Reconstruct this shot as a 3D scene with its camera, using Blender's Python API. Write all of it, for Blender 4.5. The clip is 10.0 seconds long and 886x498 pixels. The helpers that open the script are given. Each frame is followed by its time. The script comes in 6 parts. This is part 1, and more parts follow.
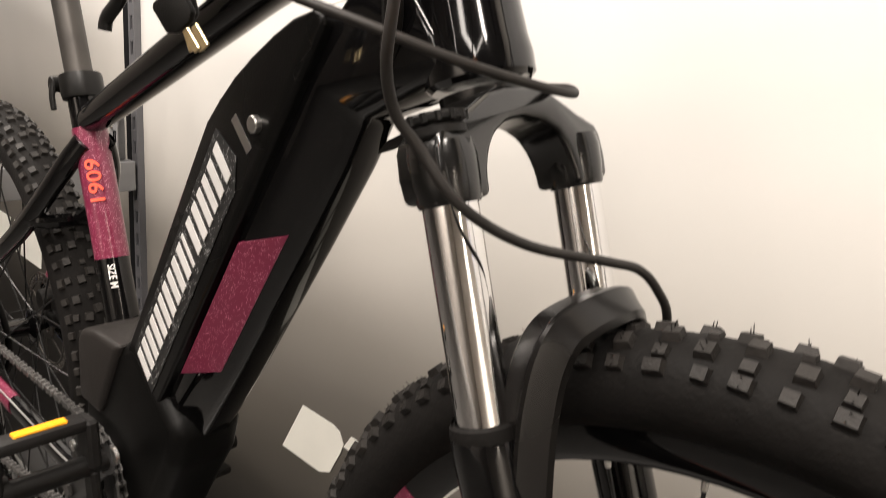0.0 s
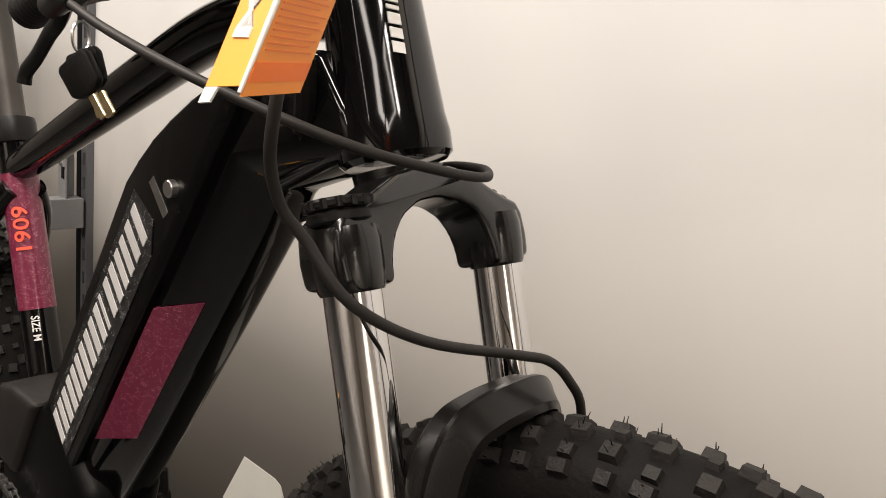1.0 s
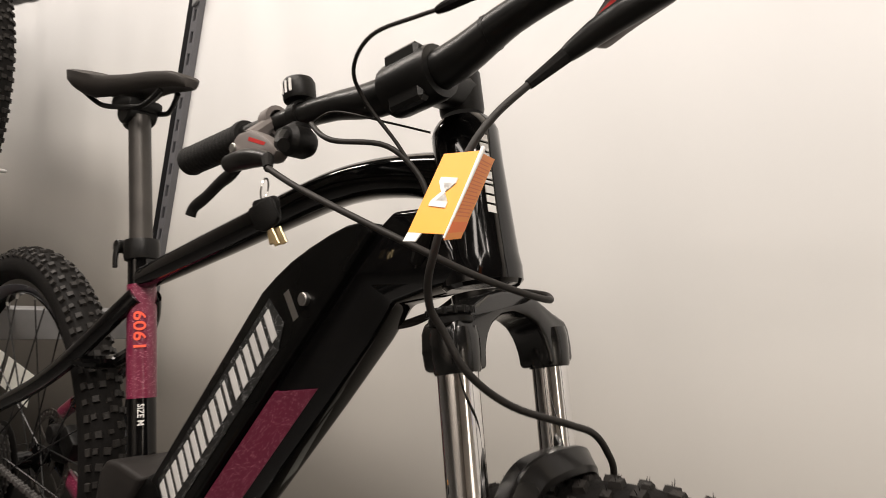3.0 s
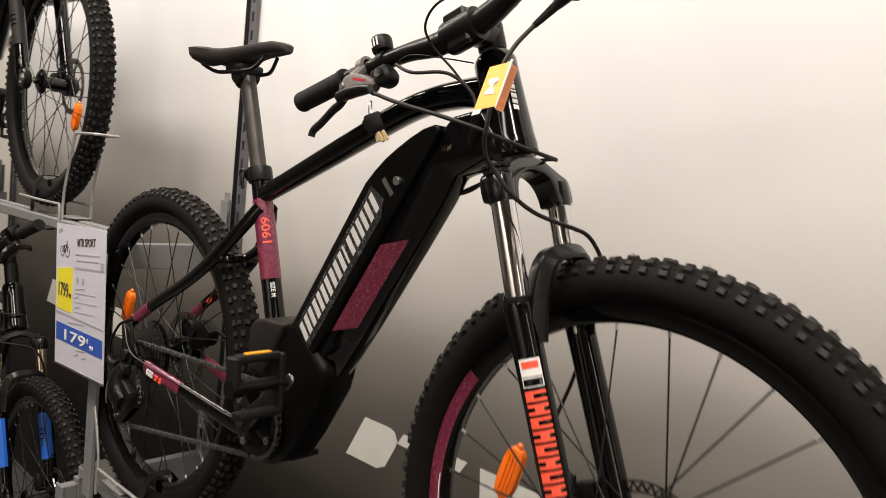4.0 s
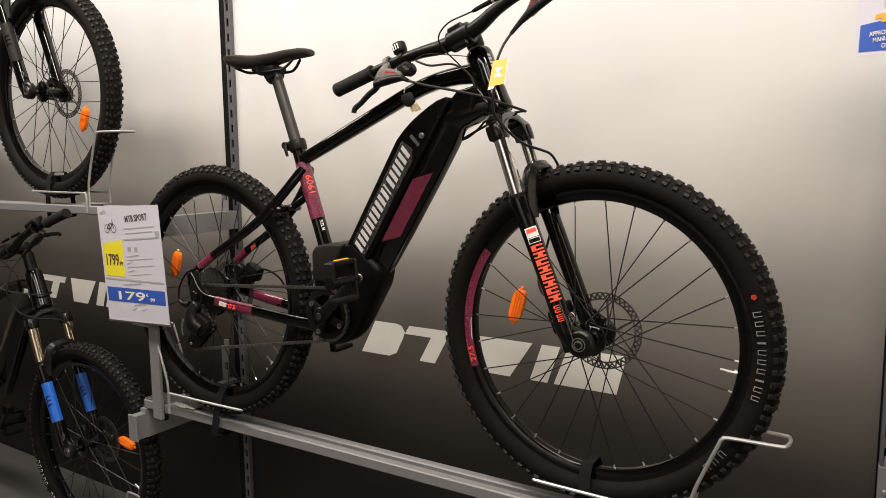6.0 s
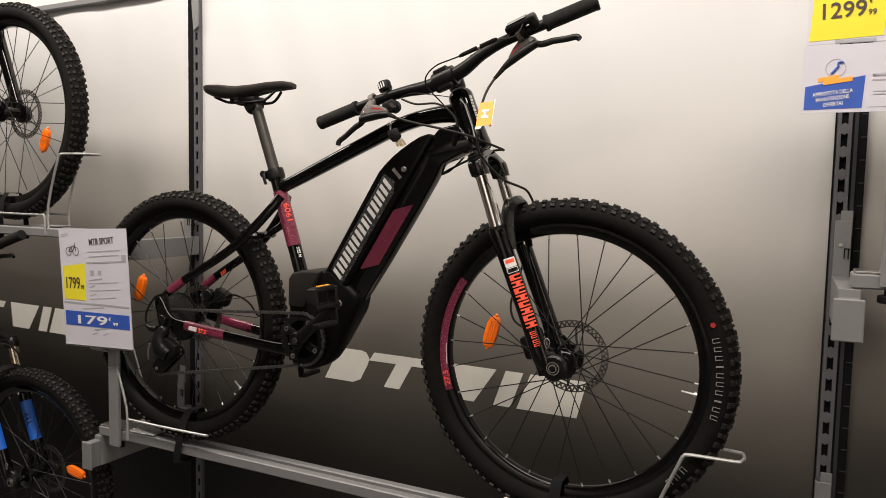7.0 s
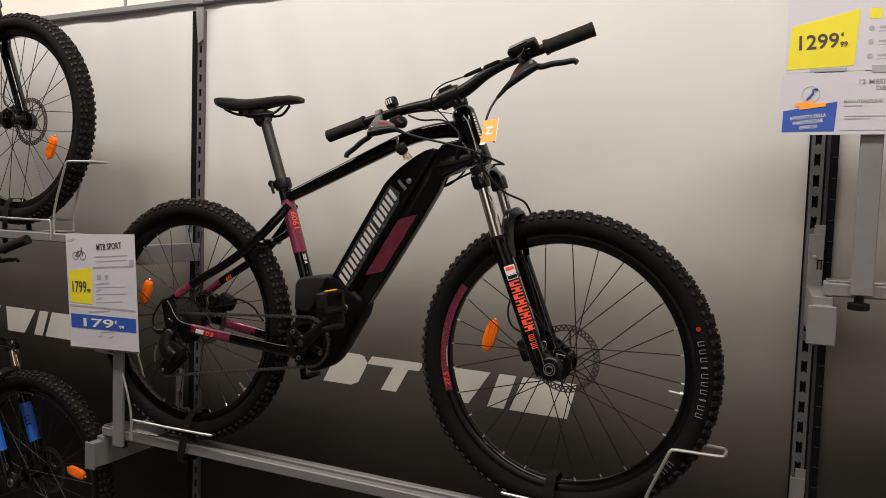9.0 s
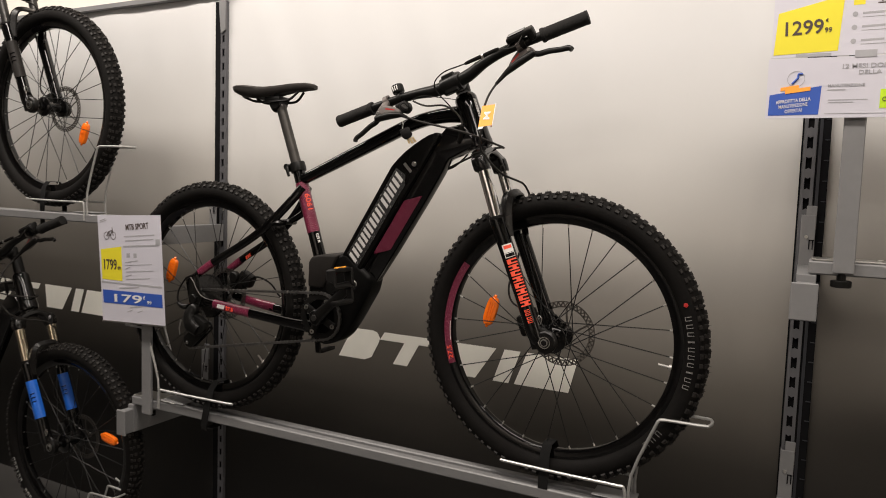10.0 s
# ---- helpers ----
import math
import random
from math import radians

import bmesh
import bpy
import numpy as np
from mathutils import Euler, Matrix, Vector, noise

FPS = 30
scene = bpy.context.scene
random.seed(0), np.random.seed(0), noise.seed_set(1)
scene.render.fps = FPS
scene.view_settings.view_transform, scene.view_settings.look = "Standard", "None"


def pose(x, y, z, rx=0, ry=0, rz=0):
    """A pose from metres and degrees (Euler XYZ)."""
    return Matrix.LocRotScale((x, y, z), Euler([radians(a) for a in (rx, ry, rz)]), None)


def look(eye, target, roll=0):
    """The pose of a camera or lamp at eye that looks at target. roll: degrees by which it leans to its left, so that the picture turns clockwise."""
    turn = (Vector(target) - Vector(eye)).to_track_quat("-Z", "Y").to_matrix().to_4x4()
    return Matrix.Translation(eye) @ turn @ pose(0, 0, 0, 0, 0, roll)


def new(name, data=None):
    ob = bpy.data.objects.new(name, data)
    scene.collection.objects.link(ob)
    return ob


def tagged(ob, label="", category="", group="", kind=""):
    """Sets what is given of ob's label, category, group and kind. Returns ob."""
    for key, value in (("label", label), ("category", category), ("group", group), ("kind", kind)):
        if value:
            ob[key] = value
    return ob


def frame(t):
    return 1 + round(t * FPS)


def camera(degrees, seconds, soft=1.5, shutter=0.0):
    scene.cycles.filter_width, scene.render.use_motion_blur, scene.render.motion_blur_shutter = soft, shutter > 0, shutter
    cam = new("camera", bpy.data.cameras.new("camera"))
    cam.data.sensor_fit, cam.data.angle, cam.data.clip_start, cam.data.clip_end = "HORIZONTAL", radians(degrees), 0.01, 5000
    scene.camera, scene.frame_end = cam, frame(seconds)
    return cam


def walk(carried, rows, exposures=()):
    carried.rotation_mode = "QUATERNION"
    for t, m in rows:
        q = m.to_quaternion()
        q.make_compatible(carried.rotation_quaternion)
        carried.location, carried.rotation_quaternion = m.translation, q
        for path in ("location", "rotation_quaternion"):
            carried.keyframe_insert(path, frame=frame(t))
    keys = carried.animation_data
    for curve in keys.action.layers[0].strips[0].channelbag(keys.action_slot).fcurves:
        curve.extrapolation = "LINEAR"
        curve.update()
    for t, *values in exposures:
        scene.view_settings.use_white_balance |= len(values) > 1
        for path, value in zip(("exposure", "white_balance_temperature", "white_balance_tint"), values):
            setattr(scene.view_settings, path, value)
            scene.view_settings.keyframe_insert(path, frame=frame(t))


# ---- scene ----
cam = camera(63.5, 10.0, soft=0.8, shutter=0.4)
PATH = [
    (0, (1.154, -0.332, 1.423), (-0.11, 1.121, 0.885), 5.2),
    (0.4, (1.159, -0.323, 1.447), (-0.099, 1.166, 0.999), 6.2),
    (0.5, (1.161, -0.318, 1.452), (-0.08, 1.184, 0.998), 6.3),
    (1, (1.164, -0.296, 1.45), (-0.063, 1.22, 1.007), 7.0),
    (1.5, (1.171, -0.293, 1.446), (-0.061, 1.218, 1.0), 7.4),
    (2, (1.175, -0.296, 1.449), (-0.096, 1.206, 1.09), 7.8),
    (2.2, (1.183, -0.322, 1.463), (-0.1, 1.189, 1.199), 8.6),
    (3.3, (1.295, -0.522, 1.434), (-0.023, 0.982, 1.382), 9.5),
    (3.5, (1.358, -0.573, 1.416), (0.014, 0.905, 1.328), 8.7),
    (3.7, (1.388, -0.619, 1.376), (-0.013, 0.8, 1.228), 7.4),
    (4, (1.44, -0.739, 1.355), (0.11, 0.746, 1.19), 5.8),
    (4.5, (1.487, -0.984, 1.326), (0.307, 0.613, 1.086), 2.3),
    (5, (1.539, -1.168, 1.329), (0.416, 0.472, 1.106), 1.6),
    (5.2, (1.564, -1.188, 1.333), (0.462, 0.456, 1.045), 0.8),
    (6.3, (1.581, -1.386, 1.301), (0.561, 0.319, 1.069), -1.2),
    (6.4, (1.563, -1.393, 1.317), (0.572, 0.327, 1.077), -1.0),
    (6.5, (1.553, -1.415, 1.299), (0.582, 0.322, 1.099), -0.8),
    (7, (1.519, -1.476, 1.306), (0.647, 0.317, 1.153), 1.2),
    (7.5, (1.503, -1.522, 1.316), (0.679, 0.295, 1.172), 1.9),
    (8, (1.505, -1.557, 1.319), (0.697, 0.271, 1.25), 3.1),
    (8.5, (1.501, -1.578, 1.321), (0.683, 0.245, 1.249), 2.6),
    (9, (1.505, -1.589, 1.305), (0.691, 0.234, 1.183), 1.9),
    (9.5, (1.532, -1.608, 1.308), (0.705, 0.208, 1.176), 1.9),
    (10, (1.608, -1.64, 1.298), (0.716, 0.142, 1.133), 1.9),
]
EXPOSURES = [(0.0, 1.14), (0.4, 0.64), (2.0, 0.56), (2.2, 0.46), (3.3, 0.38), (4.0, 0.58), (4.5, 0.55), (5.0, 0.6), (6.5, 0.5), (7.0, 0.36), (7.6, 0.2), (8.2, 0.08), (8.5, -0.02), (9.0, 0.0), (9.5, 0.2), (10.0, 0.2)]
walk(cam, [(t, look(eye, target, roll)) for t, eye, target, roll in PATH], EXPOSURES)

# ---- world and light ----
PHI = -0.015                    # the wall stands at this small angle to the bicycle
scene.view_settings.exposure = 0.0
world = bpy.data.worlds.new("store_air")
scene.world = world
world.use_nodes = True
world.node_tree.nodes["Background"].inputs[0].default_value = (1.0, 0.93, 0.86, 1)
world.node_tree.nodes["Background"].inputs[1].default_value = 0.02


WARM = (1.0, 0.905, 0.82)


def area_lamp(name, place, target, sx, sy, watts, colour=(1.0, 0.93, 0.86), spread=180):
    data = bpy.data.lights.new(name, "AREA")
    data.shape, data.size, data.size_y, data.energy, data.color = "RECTANGLE", sx, sy, watts, colour
    data.spread = radians(spread)
    ob = new(name, data)
    ob.matrix_world = look(place, target)
    return ob


area_lamp("shelf_strip_lamp", (-0.05, -0.80, 2.98), (0.0, 0.15, 1.3), 5.0, 0.2, 93, WARM)
# unseen fill from the aisle, added to light the front
area_lamp("aisle_fill_lamp", (1.3, -2.9, 3.2), (1.0, -0.6, 0.6), 2.4, 0.25, 18, WARM)
# two unseen lamps added to brighten far walls that the chrome reflects
area_lamp("side_reflection_lamp", (4.85, -1.6, 3.2), (5.35, -1.6, 1.0), 0.2, 2.4, 65, WARM, 80)
area_lamp("back_reflection_lamp", (0.8, -5.8, 3.2), (0.8, -6.3, 1.0), 3.0, 0.2, 70, WARM, 80)

# unseen narrow strips, added for bright streaks on chrome and gloss tubes
for k, (x, y) in enumerate(((0.2, -4.0), (2.6, -3.0))):
    area_lamp("row_streak_lamp", (x, y, 3.28), (x, y + 0.001, 0.0), 0.06, 3.2, 7, WARM)

# ---- materials ----


def mat(name, colour, rough=0.5, metal=0.0, coat=0.0, vary=0.15, scale=40.0, bump=0.0, bump_scale=200.0, rough_vary=0.1, sheen=0.0, spec=0.5):
    m = bpy.data.materials.new(name)
    m.use_nodes = True
    nt = m.node_tree
    b = nt.nodes["Principled BSDF"]
    b.inputs["Roughness"].default_value = rough
    b.inputs["Metallic"].default_value = metal
    b.inputs["Coat Weight"].default_value = coat
    b.inputs["Coat Roughness"].default_value = 0.06
    b.inputs["Specular IOR Level"].default_value = spec
    tc = nt.nodes.new("ShaderNodeTexCoord")
    n1 = nt.nodes.new("ShaderNodeTexNoise")
    n1.inputs["Scale"].default_value = scale
    n1.inputs["Detail"].default_value = 6
    nt.links.new(tc.outputs["Object"], n1.inputs["Vector"])
    n2 = nt.nodes.new("ShaderNodeTexNoise")
    n2.inputs["Scale"].default_value = scale / 9
    n2.inputs["Detail"].default_value = 3
    nt.links.new(tc.outputs["Object"], n2.inputs["Vector"])
    add = nt.nodes.new("ShaderNodeMath")
    add.operation = "ADD"
    nt.links.new(n1.outputs["Fac"], add.inputs[0])
    nt.links.new(n2.outputs["Fac"], add.inputs[1])
    rng = nt.nodes.new("ShaderNodeMapRange")
    rng.inputs["From Min"].default_value, rng.inputs["From Max"].default_value = 0.6, 1.4
    rng.inputs["To Min"].default_value, rng.inputs["To Max"].default_value = 1 - vary, 1 + vary
    nt.links.new(add.outputs[0], rng.inputs["Value"])
    mul = nt.nodes.new("ShaderNodeVectorMath")
    mul.operation = "SCALE"
    mul.inputs[0].default_value = colour[:3]
    nt.links.new(rng.outputs[0], mul.inputs["Scale"])
    nt.links.new(mul.outputs[0], b.inputs["Base Color"])
    if rough_vary:
        r2 = nt.nodes.new("ShaderNodeMapRange")
        r2.inputs["From Min"].default_value, r2.inputs["From Max"].default_value = 0.3, 0.7
        r2.inputs["To Min"].default_value = max(rough - rough_vary * rough, 0.02)
        r2.inputs["To Max"].default_value = min(rough + rough_vary * rough * 2, 1)
        nt.links.new(n2.outputs["Fac"], r2.inputs["Value"])
        nt.links.new(r2.outputs[0], b.inputs["Roughness"])
    if bump:
        n3 = nt.nodes.new("ShaderNodeTexNoise")
        n3.inputs["Scale"].default_value = bump_scale
        n3.inputs["Detail"].default_value = 4
        nt.links.new(tc.outputs["Object"], n3.inputs["Vector"])
        bp = nt.nodes.new("ShaderNodeBump")
        bp.inputs["Strength"].default_value = bump
        bp.inputs["Distance"].default_value = 0.002
        nt.links.new(n3.outputs["Fac"], bp.inputs["Height"])
        nt.links.new(bp.outputs[0], b.inputs["Normal"])
    return m


def flake_mat(name, colour, fleck, rough, coat, scale, threshold):
    """Paint with fine light flecks."""
    m = mat(name, colour, rough, 0.0, coat, 0.1, 30)
    nt = m.node_tree
    b = nt.nodes["Principled BSDF"]
    old = b.inputs["Base Color"].links[0].from_socket
    v = nt.nodes.new("ShaderNodeTexVoronoi")
    v.inputs["Scale"].default_value = scale
    tc = nt.nodes.new("ShaderNodeTexCoord")
    nt.links.new(tc.outputs["Object"], v.inputs["Vector"])
    lt = nt.nodes.new("ShaderNodeMath")
    lt.operation = "LESS_THAN"
    lt.inputs[1].default_value = threshold
    nt.links.new(v.outputs["Distance"], lt.inputs[0])
    n = nt.nodes.new("ShaderNodeTexNoise")
    n.inputs["Scale"].default_value = scale / 3
    nt.links.new(tc.outputs["Object"], n.inputs["Vector"])
    gt = nt.nodes.new("ShaderNodeMath")
    gt.operation = "GREATER_THAN"
    gt.inputs[1].default_value = 0.52
    nt.links.new(n.outputs["Fac"], gt.inputs[0])
    mm = nt.nodes.new("ShaderNodeMath")
    mm.operation = "MULTIPLY"
    nt.links.new(lt.outputs[0], mm.inputs[0])
    nt.links.new(gt.outputs[0], mm.inputs[1])
    mix = nt.nodes.new("ShaderNodeMix")
    mix.data_type = "RGBA"
    nt.links.new(mm.outputs[0], mix.inputs[0])
    nt.links.new(old, mix.inputs[6])
    mix.inputs[7].default_value = (*fleck, 1)
    nt.links.new(mix.outputs[2], b.inputs["Base Color"])
    return m


def print_mat(name):
    """Printed display panel: near white above, running down into charcoal, slightly creased."""
    m = mat(name, (0.8, 0.8, 0.8), 0.55, 0, 0, 0.03, 3, 0.12, 9, 0.1)
    nt = m.node_tree
    b = nt.nodes["Principled BSDF"]
    old = b.inputs["Base Color"].links[0].from_socket
    tc = nt.nodes.new("ShaderNodeTexCoord")
    sep = nt.nodes.new("ShaderNodeSeparateXYZ")
    nt.links.new(tc.outputs["Object"], sep.inputs[0])
    ramp = nt.nodes.new("ShaderNodeValToRGB")
    mr = nt.nodes.new("ShaderNodeMapRange")
    mr.inputs["From Min"].default_value, mr.inputs["From Max"].default_value = 0.0, 2.0
    nt.links.new(sep.outputs["Z"], mr.inputs["Value"])
    nt.links.new(mr.outputs[0], ramp.inputs[0])
    e = ramp.color_ramp.elements
    stops = ((0.1, 0.004), (0.22, 0.012), (0.3, 0.034), (0.4, 0.107), (0.5, 0.245), (0.6, 0.44), (0.7, 0.555), (0.85, 0.6))
    e[0].position, e[0].color = stops[0][0], (stops[0][1], stops[0][1] * 0.82, stops[0][1] * 0.62, 1)
    e[1].position, e[1].color = stops[-1][0], (stops[-1][1],) * 3 + (1,)
    for p, v in stops[1:-1]:
        el = e.new(p)
        el.color = (v, v * min(0.985, 0.81 + 0.25 * p), v * min(0.955, 0.56 + 0.56 * p), 1)
    mix = nt.nodes.new("ShaderNodeVectorMath")
    mix.operation = "MULTIPLY"
    scale = nt.nodes.new("ShaderNodeVectorMath")
    scale.operation = "SCALE"
    scale.inputs["Scale"].default_value = 1.25
    nt.links.new(old, scale.inputs[0])
    nt.links.new(scale.outputs[0], mix.inputs[0])
    nt.links.new(ramp.outputs[0], mix.inputs[1])
    nt.links.new(mix.outputs[0], b.inputs["Base Color"])
    return m


M = dict(
    black=mat("black_gloss_paint", (0.0022, 0.0021, 0.0022), 0.07, 0, 0.25, 0.2, 20, 0, 0, 0.3, spec=0.32),
    satin=mat("black_satin_metal", (0.0045, 0.0043, 0.004), 0.36, 0.0, 0, 0.2, 40, 0.05, 400, spec=0.25),
    plastic=mat("black_plastic", (0.004, 0.0037, 0.0034), 0.42, 0, 0, 0.2, 60, 0.15, 700, spec=0.2),
    greyplastic=mat("dark_grey_plastic", (0.0135, 0.0118, 0.0108), 0.5, 0, 0, 0.15, 60, 0.2, 500, spec=0.16),
    crown=mat("black_crown_metal", (0.004, 0.0038, 0.0036), 0.2, 0.0, 0.3, 0.2, 40, 0.03, 300, spec=0.4),
    rubber=mat("tyre_rubber", (0.005, 0.0044, 0.004), 0.7, 0, 0, 0.35, 60, 0.3, 300, spec=0.12),
    knob=mat("tread_rubber", (0.015, 0.0133, 0.012), 0.55, 0, 0, 0.45, 90, 0.3, 400, spec=0.22),
    grip=mat("grip_rubber", (0.01, 0.0095, 0.009), 0.75, 0, 0, 0.2, 80, 0.5, 900, spec=0.25),
    chrome=mat("chromed_steel", (0.78, 0.77, 0.765), 0.04, 1, 0, 0.03, 30),
    steel=mat("bare_steel", (0.55, 0.54, 0.52), 0.3, 1, 0, 0.1, 60),
    wire=mat("zinc_wire", (0.5, 0.5, 0.49), 0.36, 0.7, 0, 0.1, 60),
    darksteel=mat("dark_steel", (0.04, 0.038, 0.036), 0.38, 0.6, 0, 0.2, 60),
    chain=mat("chain_steel", (0.17, 0.165, 0.16), 0.35, 0.9, 0, 0.2, 150),
    spoke=mat("black_spoke", (0.02, 0.02, 0.02), 0.35, 0.5, 0, 0.1, 60),
    post=mat("anodised_post", (0.05, 0.046, 0.042), 0.42, 0.6, 0, 0.4, 25, 0.1, 120),
    plum=flake_mat("plum_flake_paint", (0.14, 0.010, 0.037), (0.55, 0.24, 0.3), 0.3, 0.4, 800, 0.3),
    carbon=flake_mat("black_fleck_print", (0.006, 0.006, 0.006), (0.3, 0.3, 0.3), 0.45, 0.0, 600, 0.3),
    orange=mat("signal_orange_print", (0.9, 0.095, 0.045), 0.45, 0, 0, 0.06, 60),
    white=mat("white_print", (0.75, 0.74, 0.72), 0.5, 0, 0, 0.05, 60),
    pale=mat("pale_grey_print", (0.5, 0.49, 0.48), 0.5, 0, 0, 0.08, 60),
    greyprint=mat("grey_print", (0.26, 0.25, 0.24), 0.6, 0, 0, 0.15, 90),
    reflector=mat("orange_reflector", (1.0, 0.19, 0.008), 0.22, 0, 0.5, 0.1, 80, 0.6, 260),
    tag=mat("orange_card", (1.0, 0.38, 0.045), 0.5, 0, 0, 0.05, 30),
    tagband=mat("band_orange_print", (1.0, 0.2, 0.01), 0.5, 0, 0, 0.05, 30),
    flap=mat("deep_orange_card", (1.0, 0.32, 0.03), 0.5, 0, 0, 0.05, 30),
    rack=mat("grey_powder_coat", (0.2, 0.2, 0.203), 0.42, 0.1, 0, 0.06, 50, 0.1, 900),
    punched=mat("punched_grey_steel", (0.11, 0.11, 0.118), 0.42, 0.2, 0, 0.08, 50, 0.1, 900),
    # rackdark: black channel steel, also the painted shade inside slots
    rackdark=mat("channel_and_slot_shade_black", (0.006, 0.006, 0.0068), 0.8, 0.0, 0, 0.1, 50, spec=0.1),
    paper=mat("white_paper", (0.58, 0.57, 0.635), 0.5, 0, 0, 0.03, 8, 0.1, 12),
    yellow=mat("yellow_print", (0.78, 0.68, 0.03), 0.5, 0, 0, 0.03, 30),
    blue=mat("blue_print", (0.03, 0.09, 0.42), 0.5, 0, 0, 0.05, 30),
    ink=mat("brown_ink", (0.06, 0.04, 0.035), 0.55, 0, 0, 0.1, 60),
    greyink=mat("grey_ink", (0.36, 0.36, 0.38), 0.55, 0, 0, 0.1, 60),
    letter=mat("white_wall_lettering", (0.86, 0.85, 0.78), 0.5, 0, 0, 0.04, 20),
    blueprint=mat("bright_blue_paint", (0.012, 0.12, 0.55), 0.35, 0, 0.3, 0.1, 30),
    lime=mat("lime_print", (0.5, 0.75, 0.02), 0.4, 0, 0, 0.05, 30),
    red=mat("red_print", (0.4, 0.02, 0.018), 0.45, 0, 0, 0.05, 30),
    gold=mat("warm_chrome", (0.75, 0.66, 0.5), 0.12, 1, 0, 0.05, 30),
    brass=mat("brass_key", (0.65, 0.52, 0.3), 0.3, 1, 0, 0.1, 60),
    strap=mat("black_webbing", (0.008, 0.008, 0.008), 0.8, 0, 0, 0.3, 120, 0.4, 600, spec=0.15),
    panel=print_mat("printed_panel"),
    # unseen walls, darkened to dull their reflection in the black paint
    store=mat("darkened_closing_wall", (0.36, 0.335, 0.31), 0.8, 0, 0, 0.1, 3, 0.1, 60),
    pedal=mat("charcoal_resin", (0.005, 0.0045, 0.0042), 0.5, 0, 0, 0.2, 60, 0.15, 700, spec=0.25),
    hose=mat("hose_rubber", (0.014, 0.012, 0.0105), 0.55, 0, 0, 0.2, 80, spec=0.3),
    brace=mat("fork_brace_paint", (0.005, 0.0045, 0.0042), 0.27, 0, 0, 0.2, 30, spec=0.28),
    fineprint=mat("dark_orange_print", (0.85, 0.2, 0.02), 0.5, 0, 0, 0.1, 60),
    groove=mat("blue_grey_steel", (0.03, 0.031, 0.037), 0.45, 0.2, 0, 0.1, 50),
    saddle=mat("worn_saddle_cover", (0.026, 0.0225, 0.02), 0.62, 0, 0, 0.2, 60, 0.25, 700, spec=0.3),
    amber=mat("amber_reflector", (1.0, 0.4, 0.015), 0.2, 0, 0.5, 0.1, 80, 0.6, 260),
    motor=mat("black_motor_case", (0.0022, 0.0021, 0.002), 0.4, 0, 0, 0.25, 50, 0.12, 500, spec=0.11),
    battery=mat("black_battery_case", (0.0028, 0.0027, 0.0026), 0.27, 0, 0, 0.25, 50, 0.05, 500, spec=0.14),
    rotor=mat("brake_disc_steel", (0.12, 0.11, 0.1), 0.38, 0.85, 0, 0.25, 90),
    oldrotor=mat("rotor_steel", (0.32, 0.31, 0.3), 0.4, 0.9, 0, 0.2, 60),
    letterdark=mat("lever_grey_metal", (0.12, 0.105, 0.098), 0.42, 0.2, 0, 0.15, 60),
    wall=mat("cream_wall_paint", (0.74, 0.7, 0.64), 0.7, 0, 0, 0.04, 5, 0.1, 60),
    floor=mat("grey_vinyl_floor", (0.1, 0.097, 0.093), 0.4, 0, 0, 0.15, 6, 0.05, 80),
    ceiling=mat("dark_ceiling_paint", (0.12, 0.12, 0.12), 0.8, 0, 0, 0.05, 4),
)

# ---- mesh tools ----
IDENT = Matrix.Identity(4)
BASE = {}


def finish(bm, name, material, angle=32):
    bmesh.ops.recalc_face_normals(bm, faces=bm.faces)
    me = bpy.data.meshes.new(name)
    bm.to_mesh(me)
    bm.free()
    me.materials.append(material)
    me.polygons.foreach_set("use_smooth", [True] * len(me.polygons))
    me.set_sharp_from_angle(angle=radians(angle))
    return me


def thing(name, base, label, category, group="", kind="", shift=(0, 0, 0)):
    """An Empty whose parts are drawn in the coordinates of the first of its kind; shift moves the whole."""
    ob = new(name)
    ob.empty_display_size = 0.05
    ob.matrix_world = Matrix.Translation(shift) @ base
    BASE[ob] = base.inverted()
    return tagged(ob, label, category, group, kind)


def part(name, bm, material, parent, label="", angle=32):
    inv = BASE.get(parent, None)
    root = parent
    while inv is None:
        root = root.parent
        inv = BASE.get(root, None)
    bm.transform(inv)
    ob = new(name, finish(bm, name, material, angle))
    ob.parent = parent
    if label:
        ob["label"] = label
    return ob


def solid(name, bm, material, label, category, kind="", group=""):
    ob = new(name, finish(bm, name, material))
    return tagged(ob, label, category, group, kind)


def piece(name, me, matrix, parent):
    """An object on a shared mesh, placed in the drawing coordinates."""
    root = parent
    while root not in BASE:
        root = root.parent
    ob = new(name, me)
    ob.parent = parent
    ob.matrix_local = BASE[root] @ matrix
    return ob


def V(*a):
    return Vector(a)


def smooth_path(pts, sub):
    pts = [Vector(p) for p in pts]
    if len(pts) < 3 or sub < 2:
        return pts, [i for i in range(len(pts))]
    out, par = [], []
    for i in range(len(pts) - 1):
        p0, p1, p2, p3 = pts[max(i - 1, 0)], pts[i], pts[i + 1], pts[min(i + 2, len(pts) - 1)]
        for k in range(sub):
            t = k / sub
            out.append(0.5 * (2 * p1 + (p2 - p0) * t + (2 * p0 - 5 * p1 + 4 * p2 - p3) * t * t + (3 * p1 - p0 - 3 * p2 + p3) * t ** 3))
            par.append(i + t)
    out.append(pts[-1])
    par.append(len(pts) - 1)
    return out, par


